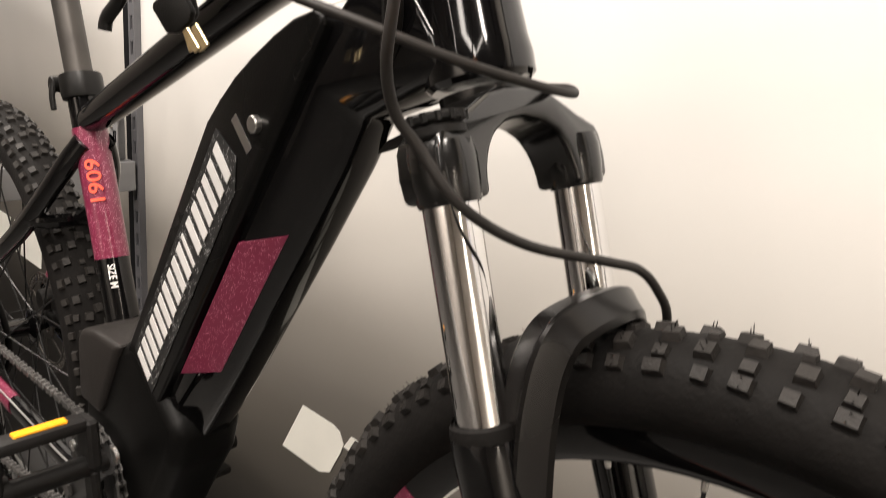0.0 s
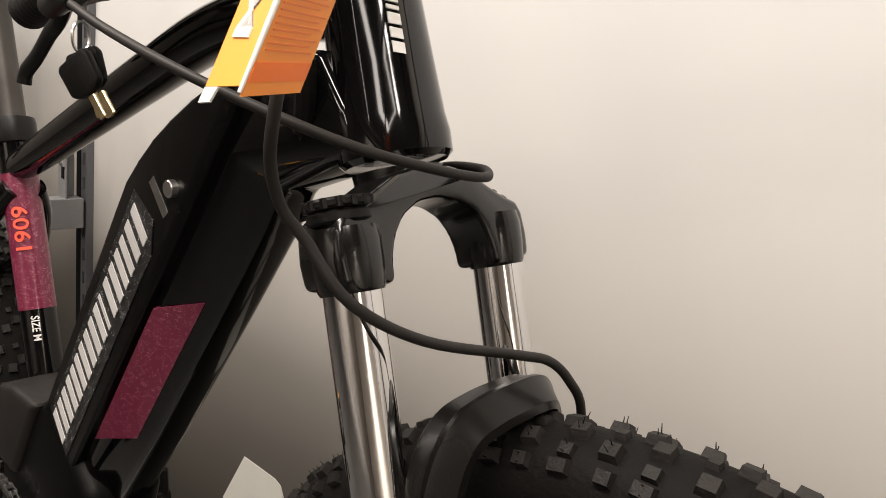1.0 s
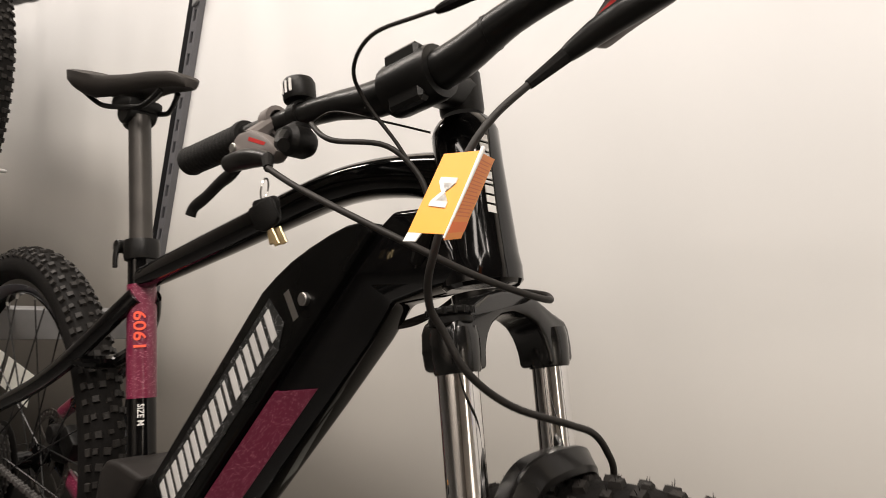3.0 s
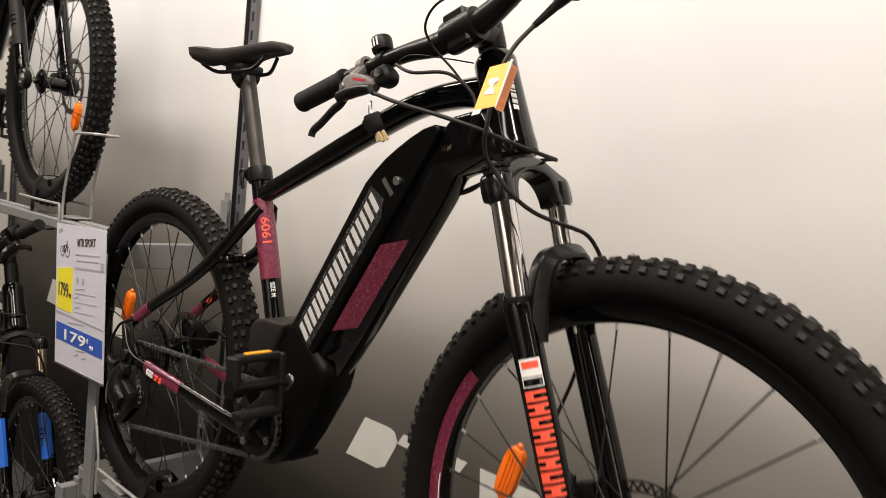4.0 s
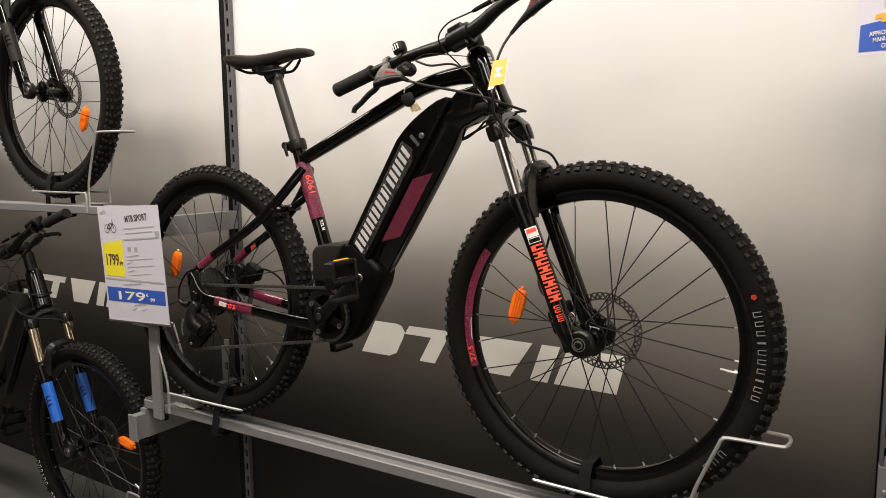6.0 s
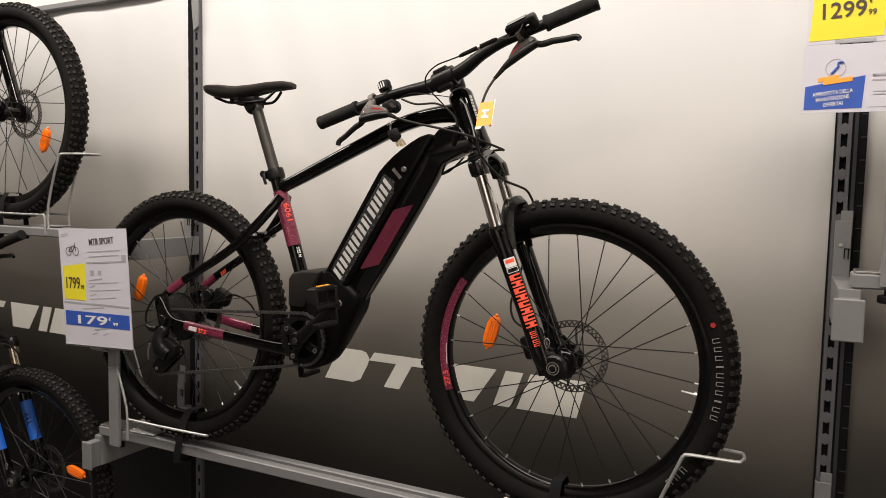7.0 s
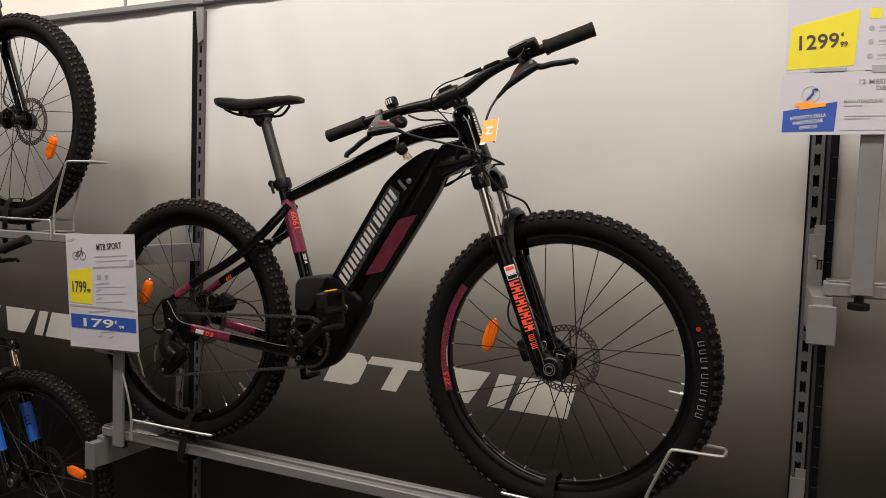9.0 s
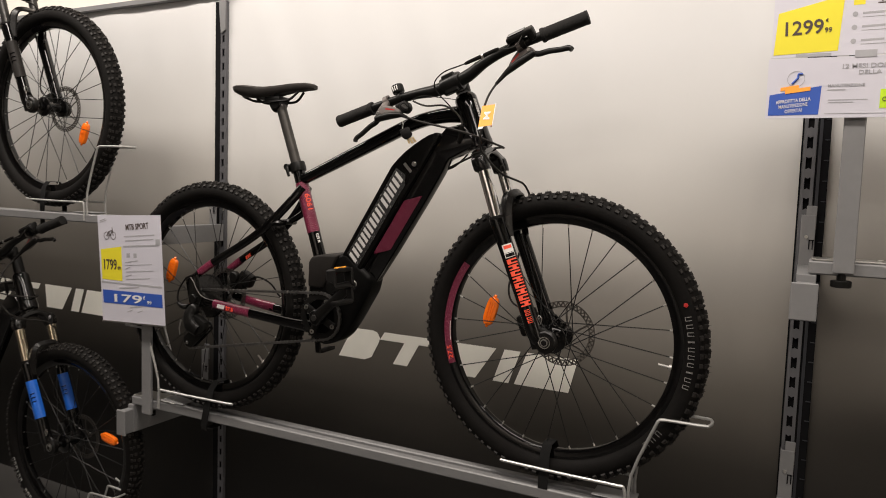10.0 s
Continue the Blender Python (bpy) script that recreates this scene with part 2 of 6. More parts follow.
def sweep(bm, pts, rad, seg=12, sub=5, side=None, power=2.0, caps=True):
    """A tube along pts; rad: one radius or one per point, each a number or (across, other). side: the across direction."""
    path, par = smooth_path(pts, sub)
    n = len(pts)
    rads = [rad] * n if not isinstance(rad, list) else rad
    rads = [(r, r) if not isinstance(r, tuple) else r for r in rads]
    rings = []
    prev = None
    for i, p in enumerate(path):
        t = (path[min(i + 1, len(path) - 1)] - path[max(i - 1, 0)])
        t.normalize()
        if side is not None:
            s = Vector(side)
        else:
            s = prev if prev is not None else (V(0, 1, 0) if abs(t.y) < 0.9 else V(1, 0, 0))
        s = s - t * s.dot(t)
        if s.length < 1e-6:
            s = V(1, 0, 0) - t * t.x
        s.normalize()
        prev = s
        o = t.cross(s)
        k = par[i]
        a = min(int(k), n - 2) if n > 1 else 0
        f = k - a
        ra = rads[a][0] * (1 - f) + rads[a + 1][0] * f
        rb = rads[a][1] * (1 - f) + rads[a + 1][1] * f
        ring = []
        for j in range(seg):
            an = 2 * math.pi * j / seg
            c, d = math.cos(an), math.sin(an)
            c = math.copysign(abs(c) ** (2 / power), c)
            d = math.copysign(abs(d) ** (2 / power), d)
            ring.append(bm.verts.new(p + s * ra * c + o * rb * d))
        rings.append(ring)
    for a, b in zip(rings, rings[1:]):
        for j in range(seg):
            bm.faces.new((a[j], a[(j + 1) % seg], b[(j + 1) % seg], b[j]))
    if caps:
        bm.faces.new(rings[0][::-1])
        bm.faces.new(rings[-1])
    return bm


def ribbon(bm, pts, section, side, sub=5):
    """A closed section, (along side, outwards), carried along pts."""
    path, _ = smooth_path(pts, sub)
    rings = []
    for i, p in enumerate(path):
        t = (path[min(i + 1, len(path) - 1)] - path[max(i - 1, 0)]).normalized()
        e = Vector(side) - t * t.dot(Vector(side))
        e.normalize()
        o = e.cross(t)
        rings.append([bm.verts.new(p + e * a + o * b) for a, b in section])
    n = len(section)
    for r0, r1 in zip(rings, rings[1:]):
        for j in range(n):
            bm.faces.new((r0[j], r0[(j + 1) % n], r1[(j + 1) % n], r1[j]))
    bm.faces.new(rings[0][::-1])
    bm.faces.new(rings[-1])
    return bm


def lathe(bm, prof, centre, axis=(0, 1, 0), seg=64, closed=False, a0=0.0, a1=360.0, ref=(1, 0, 0)):
    """Turns a profile of (radius, along the axis) round the axis."""
    ax = Vector(axis).normalized()
    e1 = Vector(ref) - ax * ax.dot(Vector(ref))
    e1.normalize()
    e2 = e1.cross(ax) if abs(ax.y) > 0.9 and ax.y > 0 else ax.cross(e1)
    full = abs(a1 - a0) >= 359.9
    count = seg if full else seg + 1
    rings = []
    for i in range(count):
        an = radians(a0 + (a1 - a0) * i / seg)
        d = e1 * math.cos(an) + e2 * math.sin(an)
        rings.append([bm.verts.new(Vector(centre) + d * r + ax * w) for r, w in prof])
    m = len(prof)
    for i in range(seg):
        a, b = rings[i], rings[(i + 1) % count]
        for j in range(m if closed else m - 1):
            k = (j + 1) % m
            bm.faces.new((a[j], a[k], b[k], b[j]))
    if not full and closed:
        bm.faces.new(rings[0])
        bm.faces.new(rings[-1][::-1])
    return bm


def disc(bm, centre, axis, r, h, seg=24, bevel=0.0):
    """A round puck, h thick along the axis, centred, with a broken edge."""
    b = bevel or min(r, h) * 0.12
    prof = [(0.0001, -h / 2), (r - b, -h / 2), (r, -h / 2 + b), (r, h / 2 - b), (r - b, h / 2), (0.0001, h / 2)]
    ref = (1, 0, 0) if abs(Vector(axis).normalized().x) < 0.9 else (0, 0, 1)
    return lathe(bm, prof, centre, axis, seg, ref=ref)


def join(bm, other):
    me = bpy.data.meshes.new("join")
    other.to_mesh(me)
    other.free()
    bm.from_mesh(me)
    bpy.data.meshes.remove(me)
    return bm


def box(bm, centre, size, turn=None, bevel=0.003, seg=1):
    b = bmesh.new()
    bmesh.ops.create_cube(b, size=1.0)
    b.transform(Matrix.Diagonal((*size, 1)))
    if bevel:
        bmesh.ops.bevel(b, geom=b.edges[:], offset=min(bevel, min(size) * 0.45), segments=seg, affect="EDGES", profile=0.5)
    if turn is not None:
        b.transform(turn.to_4x4())
    b.transform(Matrix.Translation(centre))
    return join(bm, b)


def prism(bm, outline, y0, y1, bevel=0.01, seg=3, frame3=None):
    """An outline in (x, z), given thickness along y, its edges rounded. frame3: matrix to place it."""
    b = bmesh.new()
    vs = [b.verts.new((x, y0, z)) for x, z in outline]
    f = b.faces.new(vs)
    r = bmesh.ops.extrude_face_region(b, geom=[f])
    bmesh.ops.translate(b, verts=[v for v in r["geom"] if isinstance(v, bmesh.types.BMVert)], vec=(0, y1 - y0, 0))
    bmesh.ops.recalc_face_normals(b, faces=b.faces)
    if bevel:
        bmesh.ops.bevel(b, geom=b.edges[:], offset=bevel, segments=seg, affect="EDGES", profile=0.5, clamp_overlap=True)
    if frame3 is not None:
        b.transform(frame3)
    return join(bm, b)


def basis(origin, u, v):
    u, v = Vector(u).normalized(), Vector(v).normalized()
    w = u.cross(v)
    m = Matrix((u, v, w)).transposed().to_4x4()
    m.translation = origin
    return m


def plate(bm, quad, depth, m):
    """A thin flat shape from (u, v) corners, depth proud of the frame m."""
    lo = [bm.verts.new(m @ V(u, v, 0)) for u, v in quad]
    hi = [bm.verts.new(m @ V(u, v, depth)) for u, v in quad]
    bm.faces.new(hi)
    bm.faces.new(lo[::-1])
    n = len(quad)
    for i in range(n):
        bm.faces.new((lo[i], lo[(i + 1) % n], hi[(i + 1) % n], hi[i]))
    return bm


def words(bm, text, m, width, height, depth=0.0008, bold=0.012):
    """Built-in font, fitted into width x height at the frame m (origin lower left)."""
    cu = bpy.data.curves.new("words", "FONT")
    cu.body = text
    cu.extrude = 0.5
    cu.offset = bold
    cu.resolution_u = 3
    ob = bpy.data.objects.new("words", cu)
    me = bpy.data.meshes.new_from_object(ob)
    b = bmesh.new()
    b.from_mesh(me)
    bpy.data.objects.remove(ob)
    bpy.data.curves.remove(cu)
    bpy.data.meshes.remove(me)
    xs, ys = [v.co.x for v in b.verts], [v.co.y for v in b.verts]
    x0, x1, y0, y1 = min(xs), max(xs), min(ys), max(ys)
    for v in b.verts:
        v.co = V((v.co.x - x0) / (x1 - x0) * width, (v.co.y - y0) / (y1 - y0) * height, (v.co.z + 0.5) * depth)
    b.transform(m)
    return join(bm, b)


def slanted(bm, m, widths, height, slant, gap, depth=0.0008, hollow=0.0):
    """Plain slanted bars in a row, which stand for a mark. hollow: a block becomes two bars, each that share of it wide."""
    u = 0.0
    for k, w in enumerate(widths):
        if hollow:
            t = min(w, hollow * w + 0.0015)
            for c in ((0.0, w - t) if w > 0.5 * height else (0.0,)):
                plate(bm, [(u + c, 0), (u + c + t, 0), (u + c + t + slant * height, height), (u + c + slant * height, height)], depth, m)
        else:
            plate(bm, [(u, 0), (u + w, 0), (u + w + slant * height, height), (u + slant * height, height)], depth, m)
        u += w + gap
    return bm


def mark_parts(name, m, widths, height, slant, gap, material, parent, depth=0.0008, hollow=0.0, label=""):
    u = 0.0
    for k, w in enumerate(widths):
        bm = bmesh.new()
        slanted(bm, m @ Matrix.Translation((u, 0, 0)), (w,), height, slant, 0, depth, hollow)
        part(name, bm, material, parent, label)
        u += w + gap


WALL = pose(0, 0.3506, 0, 0, 0, math.degrees(PHI))   # wall frame: x along the wall, y into it

# ---- the setting: wall panels, floor, room ----


def wall_box(bm, x0, x1, y0, y1, z0, z1, bevel=0.002):
    b = bmesh.new()
    box(b, ((x0 + x1) / 2, (y0 + y1) / 2, (z0 + z1) / 2), (x1 - x0, y1 - y0, z1 - z0), None, bevel)
    b.transform(WALL)
    return join(bm, b)


UPRIGHTS = (-2.238, -0.306, 1.6255, 3.557)
FLOOR_Z = -0.06
JOINTS = (-0.784, -0.042)

for a, b in zip(UPRIGHTS, UPRIGHTS[1:]):
    bm = bmesh.new()
    nx, nz = 110, 40
    grid = [[bm.verts.new(V(a + (b - a) * i / nx, 0.0, FLOOR_Z + (1.967 - FLOOR_Z) * j / nz)) for j in range(nz + 1)] for i in range(nx + 1)]
    for i in range(nx):
        for j in range(nz):
            bm.faces.new((grid[i][j], grid[i + 1][j], grid[i + 1][j + 1], grid[i][j + 1]))
    for v in bm.verts:
        edge = min((v.co.x - a), (b - v.co.x), 0.25) / 0.25 * min(max((v.co.z - 0.9) / 0.4, 0.0), 1.0)
        v.co.y += 0.009 * edge * noise.noise(V(v.co.x * 2.4 + a, v.co.z * 0.8, 3)) + 0.005 * edge * noise.noise(V(v.co.x * 8 + v.co.z * 3, v.co.z * 1.6, 7))
        near = max(0.0, 1 - min(v.co.x - a, b - v.co.x) / 0.45)
        v.co.y += 0.0045 * near * min(edge * 4, 1.0) * noise.noise(V(v.co.x * 19 - v.co.z * 2.5, v.co.z * 0.7, 11))
    ret = bmesh.ops.extrude_face_region(bm, geom=bm.faces[:])
    bmesh.ops.translate(bm, verts=[v for v in ret["geom"] if isinstance(v, bmesh.types.BMVert)], vec=(0, 0.012, 0))
    bm.transform(WALL)
    ramp_rise = 0.13 if b < 0 else 0.12 if a > 1 else 0.0        # colour ramp raised on the outer panels, so darker low down
    bm.transform(Matrix.Translation((0, 0, -ramp_rise)))
    solid("wall_panel", bm, M["panel"], "printed display panel fading from white to charcoal", "wall panel", "structure").location.z = ramp_rise


def wall_mark(x0):
    """White slanted shapes that stand for the printed mark on a panel."""
    holder = thing("wall_mark", WALL, "white slanted block shapes printed low on the panel", "wall lettering", "wall marks", "structure")
    blocks = (
        [(0.0, 0.0), (0.105, 0.0), (0.132, 0.012), (0.143, 0.034), (0.156, 0.058), (0.163, 0.078), (0.152, 0.096), (0.135, 0.101), (0.054, 0.101)],
        [(0.215, 0.0), (0.268, 0.0), (0.309, 0.074), (0.345, 0.074), (0.362, 0.1), (0.18, 0.1), (0.163, 0.074), (0.256, 0.074)],
        [(0.406, 0.0), (0.51, 0.0), (0.577, 0.1), (0.395, 0.1)],
        [(0.569, 0.0), (0.620, 0.0), (0.655, 0.1), (0.604, 0.1)],
        [(0.638, 0.0), (0.806, 0.0), (0.83, 0.1), (0.676, 0.1)])
    for outline in blocks:
        bm = bmesh.new()
        m = WALL @ basis(V(x0, -0.0004, 0.727), (1.023, 0, 0), (0, 0, 1))
        plate(bm, outline, 0.0009, m)
        part("letter_block", bm, M["letter"], holder)


wall_mark(0.232)
wall_mark(-1.743)

bm = bmesh.new()
wall_box(bm, -3.2, 4.2, -0.022, 0.02, 1.967, 1.987)
solid("top_trim", bm, M["rack"], "grey metal rail along the panels' top edge", "trim", "structure")
bm = bmesh.new()
wall_box(bm, -4.5, 5.5, 0.10, 0.25, FLOOR_Z, 3.6)
solid("wall_north", bm, M["wall"], "cream painted store wall behind the display", "wall", "structure")
for x in JOINTS:
    bm = bmesh.new()
    wall_box(bm, x - 0.006, x + 0.006, 0.0965, 0.0995, 1.9, 2.9, 0)
    solid("upper_joint", bm, M["rack"], "thin grey joint strip on the wall above the panels", "joint strip", "structure")
bm = bmesh.new()
box(bm, (0.5, -2.6, FLOOR_Z - 0.05), (10.4, 7.6, 0.1), None, 0)
solid("floor", bm, M["floor"], "grey vinyl store floor", "floor", "structure")
bm = bmesh.new()
box(bm, (0.5, -2.6, 3.65), (10.4, 7.6, 0.1), None, 0)
solid("ceiling", bm, M["ceiling"], "dark painted store ceiling", "ceiling", "structure")
# unseen closing walls: east left bright for chrome reflections, the others darkened
for nm, c, s in (("wall_south", (0.5, -6.3, 1.8), (10.4, 0.1, 3.8)), ("wall_west", (-4.4, -2.6, 1.8), (0.1, 7.4, 3.8)), ("wall_east", (5.4, -2.6, 1.8), (0.1, 7.4, 3.8))):
    bm = bmesh.new()
    box(bm, c, s, None, 0)
    solid(nm, bm, M["wall"] if nm == "wall_east" else M["store"], "unseen plain wall added to close the room", "wall", "structure")


def upright(xc, mirrored):
    """Slotted steel upright: a light punched strip beside a dark channel."""
    t = thing("slotted_upright", WALL, "grey slotted steel upright on the wall", "upright", "slotted uprights", "structure")
    s = -1 if mirrored else 1
    bm = bmesh.new()
    pitch, z0, z1 = 0.0492, FLOOR_Z, 1.944
    wide, dark, phase = (0.028, 0.0295, 0.039) if mirrored else (0.026, 0.027, 0.017)
    xa, xb = xc, xc + s * wide
    lo, hi = min(xa, xb), max(xa, xb)
    wall_box(bm, lo, lo + 0.0075, -0.014, -0.010, z0, z1, 0)
    wall_box(bm, hi - 0.0075, hi, -0.014, -0.010, z0, z1, 0)
    z = z0 + phase
    mid = (lo + hi) / 2
    while z < z1 - 0.05:
        wall_box(bm, lo + 0.0075, hi - 0.0075, -0.014, -0.010, z, z + 0.0205, 0)
        b = bmesh.new()
        for za, zb in ((z + 0.0205, z + 0.0235), (z, z - 0.003)):
            prism(b, [(mid - 0.004, za), (mid + 0.004, za), (mid, zb)] if zb > za else [(mid + 0.004, za), (mid - 0.004, za), (mid, zb)], -0.014, -0.011, 0)
        b.transform(WALL)
        join(bm, b)
        z += pitch
    wall_box(bm, lo, lo + 0.002, -0.010, 0.0, z0, z1, 0)
    wall_box(bm, hi - 0.002, hi, -0.010, 0.0, z0, z1, 0)
    part("punched_strip", bm, M["punched"], t)
    bm = bmesh.new()
    xa, xb = xc - s * 0.001, xc - s * dark
    lo2, hi2 = min(xa, xb), max(xa, xb)
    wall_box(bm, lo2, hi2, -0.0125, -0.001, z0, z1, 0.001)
    # near-black backing paints the shade seen through the punched slots
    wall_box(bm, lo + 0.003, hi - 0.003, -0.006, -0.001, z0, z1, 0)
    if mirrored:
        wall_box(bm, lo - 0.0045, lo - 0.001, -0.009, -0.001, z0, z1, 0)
    part("dark_channel", bm, M["rackdark"], t, "black steel channel with near-black shade backing behind the slots")
    if mirrored:
        bm = bmesh.new()
        z = z0 + 0.03
        while z < z1 - 0.05:
            wall_box(bm, lo2 + 0.017, hi2, -0.0145, -0.0127, z, z + 0.0022, 0)
            z += pitch
        wall_box(bm, lo2 + 0.004, lo2 + 0.011, -0.0145, -0.0127, z0, z1, 0)
        part("slot_ladder", bm, M["groove"], t)
    # folded cover over the head of the upright, with a tab that clips over the rail
    bm = bmesh.new()
    b = bmesh.new()
    head = [(xc - s * 0.004, 1.957), (xc - s * 0.001, 1.90), (xc + s * 0.006, 1.829), (xc + s * (wide + 0.003), 1.843), (xc + s * (wide + 0.003), 1.957)]
    prism(b, head if s > 0 else head[::-1], -0.021, -0.0145, 0.0012, 1)
    b.transform(WALL)
    join(bm, b)
    wall_box(bm, min(xc - s * 0.006, xc + s * 0.036), max(xc - s * 0.006, xc + s * 0.036), -0.032, -0.0225, 1.960, 2.004, 0.002)
    part("top_bracket", bm, M["rack"], t)


upright(UPRIGHTS[1], False)
upright(UPRIGHTS[2], True)
upright(UPRIGHTS[0], False)

# housings for the unseen lamps, added above the view
for c, sz in (((-0.05, -0.80, 3.06), (5.04, 0.24, 0.06)), ((1.3, -2.9, 3.28), (2.44, 0.3, 0.08)), ((4.85, -1.6, 3.28), (0.3, 2.44, 0.08)), ((0.2, -4.0, 3.35), (0.1, 3.24, 0.06)), ((2.6, -3.0, 3.35), (0.1, 3.24, 0.06)), ((0.8, -5.8, 3.28), (3.04, 0.3, 0.08))):
    t = thing("strip_lamp", Matrix.Translation(c), "unseen white strip lamp added below the ceiling", "ceiling lamp", "strip lamps")
    bm = bmesh.new()
    box(bm, V(*c) + V(0, 0, sz[2] * 0.2), (sz[0], sz[1], sz[2] * 0.6), None, 0.006)
    part("housing", bm, M["white"], t)
    for k in (-0.4, 0.4):
        bm = bmesh.new()
        q = V(*c) + V(k * sz[0] if sz[0] > sz[1] else 0, k * sz[1] if sz[1] > sz[0] else 0, 0.03)
        sweep(bm, [q, V(q.x, q.y, 3.6)], 0.003, 6, 1)
        part("hanger", bm, M["steel"], t)

# ---- bicycles ----
HF, HR = V(1.0955, 0.014, 0.953), V(0, 0, 0.95)
ANG = radians(69)
AX = V(-math.cos(ANG), 0, math.sin(ANG))      # steering axis, upwards
FW = V(math.sin(ANG), 0, math.cos(ANG))
STEER_LOW = V(0.883, 0, 1.405)
BIKE0 = Matrix.Translation((0.5, 0, 0.6))
BB = V(0.475, 0, 0.928)


def round_at(c, r, deg, y=0.0):
    return V(c.x + r * math.cos(radians(deg)), c.y + y, c.z + r * math.sin(radians(deg)))


def make_wheel(bike, name, c, hub_r, disc_y, knobs_fine, sty):
    """Rim with its tyre, hub, spokes, nipples, disc, reflector and valve."""
    bm = bmesh.new()
    lathe(bm, [(0.274, -0.009), (0.279, -0.0125), (0.291, -0.0145), (0.2965, -0.0145), (0.2965, -0.0115), (0.286, -0.009), (0.284, 0.0), (0.286, 0.009), (0.2965, 0.0115),
               (0.2965, 0.0145), (0.291, 0.0145), (0.279, 0.0125), (0.274, 0.009), (0.2725, 0.0)], c, (0, 1, 0), 96, True)
    rim = part(name, bm, M["black"], bike, "black alloy rim with rubber tyre")
    # tyre
    bm = bmesh.new()
    prof = [(0.295, -0.0120)]
    for a in range(-140, 141, 14):
        prof.append((0.3195 + 0.028 * math.cos(radians(a)), 0.0295 * math.sin(radians(a))))
    prof.append((0.295, 0.0120))
    lathe(bm, prof, c, (0, 1, 0), 120, False)
    tyre = part("tyre", bm, M["rubber"], rim, "black knobbly off-road tyre")
    # tread blocks
    bm = bmesh.new()
    rnd = random.Random(5)
    rows = 98
    tops = []
    for i in range(rows):
        th = 360.0 * i / rows
        cols = ((-11, 11), (-29, 29))[i % 2]
        items = [(a, 0.0095, 0.0088, 0.0055) for a in cols] + [(a, 0.0082 if i % 2 else 0.0105, 0.0072, 0.0048) for a in (-54, 54)]
        if i % 2 == 0:
            items += [(-37, 0.0078, 0.0068, 0.0042), (37, 0.0078, 0.0068, 0.0042)]
        else:
            items += [(0, 0.006, 0.0065, 0.0042)]
        for al, lt, ll, h in items:
            tt = th + rnd.uniform(-0.3, 0.3) + (1.3 if al > 0 else 0)
            ra, wa = math.cos(radians(al)), math.sin(radians(al))
            er = V(math.cos(radians(tt)), 0, math.sin(radians(tt)))
            et = V(-er.z, 0, er.x)
            n = (er * ra + V(0, 1, 0) * wa).normalized()
            lat = n.cross(et)
            p = c + er * (0.319 + 0.0272 * ra) + V(0, 0.0292 * wa, 0)
            tw = rnd.uniform(-0.12, 0.12)
            et2, lat2 = et * math.cos(tw) + lat * math.sin(tw), lat * math.cos(tw) - et * math.sin(tw)
            bot = [p + et2 * sx * lt * 0.58 + lat2 * sy * ll * 0.58 - n * 0.001 for sx, sy in ((-1, -1), (1, -1), (1, 1), (-1, 1))]
            top = [p + et2 * sx * lt * 0.45 + lat2 * sy * ll * 0.45 + n * h for sx, sy in ((-1, -1), (1, -1), (1, 1), (-1, 1))]
            vb, vt = [bm.verts.new(q) for q in bot], [bm.verts.new(q) for q in top]
            tops.append((p + n * h, n, lat2))
            bm.faces.new(vt)
            for k in range(4):
                bm.faces.new((vb[k], vb[(k + 1) % 4], vt[(k + 1) % 4], vt[k]))
    tagged(part("tread", bm, M["knob"], rim), kind="stuff")
    if knobs_fine:
        bm = bmesh.new()
        for p, n, lat in tops:
            if rnd.random() < 0.45:
                for k in (-1, 1):
                    q = p + lat * k * 0.0022
                    lean = V(rnd.uniform(-1, 1), rnd.uniform(-1, 1), rnd.uniform(-1, 1)) * 0.0012
                    sweep(bm, [q, q + n * rnd.uniform(0.0015, 0.0042) + lean], [0.0004, 0.0002], 4, 1)
        tagged(part("hair", bm, M["rubber"], rim), kind="stuff")
    # hub
    bm = bmesh.new()
    lathe(bm, [(0.0001, -0.055), (0.009, -0.055), (0.009, -0.046), (hub_r * 0.75, -0.044), (hub_r, -0.038), (hub_r, -0.032), (hub_r * 0.5, -0.026), (hub_r * 0.5, 0.026), (hub_r * 0.9, 0.03),
               (hub_r * 0.9, 0.037), (0.012, 0.042), (0.009, 0.055), (0.0001, 0.055)], c, (0, 1, 0), 32)
    part("hub", bm, M["black"], rim)
    bm = bmesh.new()
    disc(bm, c + V(0, -0.068, 0), (0, 1, 0), 0.0085, 0.012, 18)
    disc(bm, c + V(0, -0.0745, 0), (0, 1, 0), 0.0055, 0.004, 6)
    disc(bm, c + V(0, 0.068, 0), (0, 1, 0), 0.009, 0.01, 18)
    sweep(bm, [c + V(0, -0.066, 0), c + V(0, 0.066, 0)], 0.0045, 10, 1)
    part("axle", bm, M["steel"], rim)
    # spokes
    count = 28
    smesh, nmesh = None, None
    for i in range(count):
        a = 360.0 * i / count + sty.get("spoke_turn", 4)
        sgn = 1 if i % 2 else -1
        hub_a = a + (-66 if (i // 2) % 2 else 66)
        p = round_at(c, hub_r * 0.92, hub_a, 0.033 * sgn)
        q = round_at(c, 0.2745, a, 0.002 * sgn)
        dirn = q - p
        if smesh is None:
            b = bmesh.new()
            sweep(b, [V(0, 0, 0), V(0, 0, 1)], 0.00125, 6, 1)
            smesh = finish(b, "spoke", M["spoke"])
            b = bmesh.new()
            lathe(b, [(0.0001, -0.009), (0.0019, -0.0085), (0.0022, 0.0), (0.0029, 0.002), (0.0029, 0.005)], (0, 0, 0), (0, 0, 1), 8)
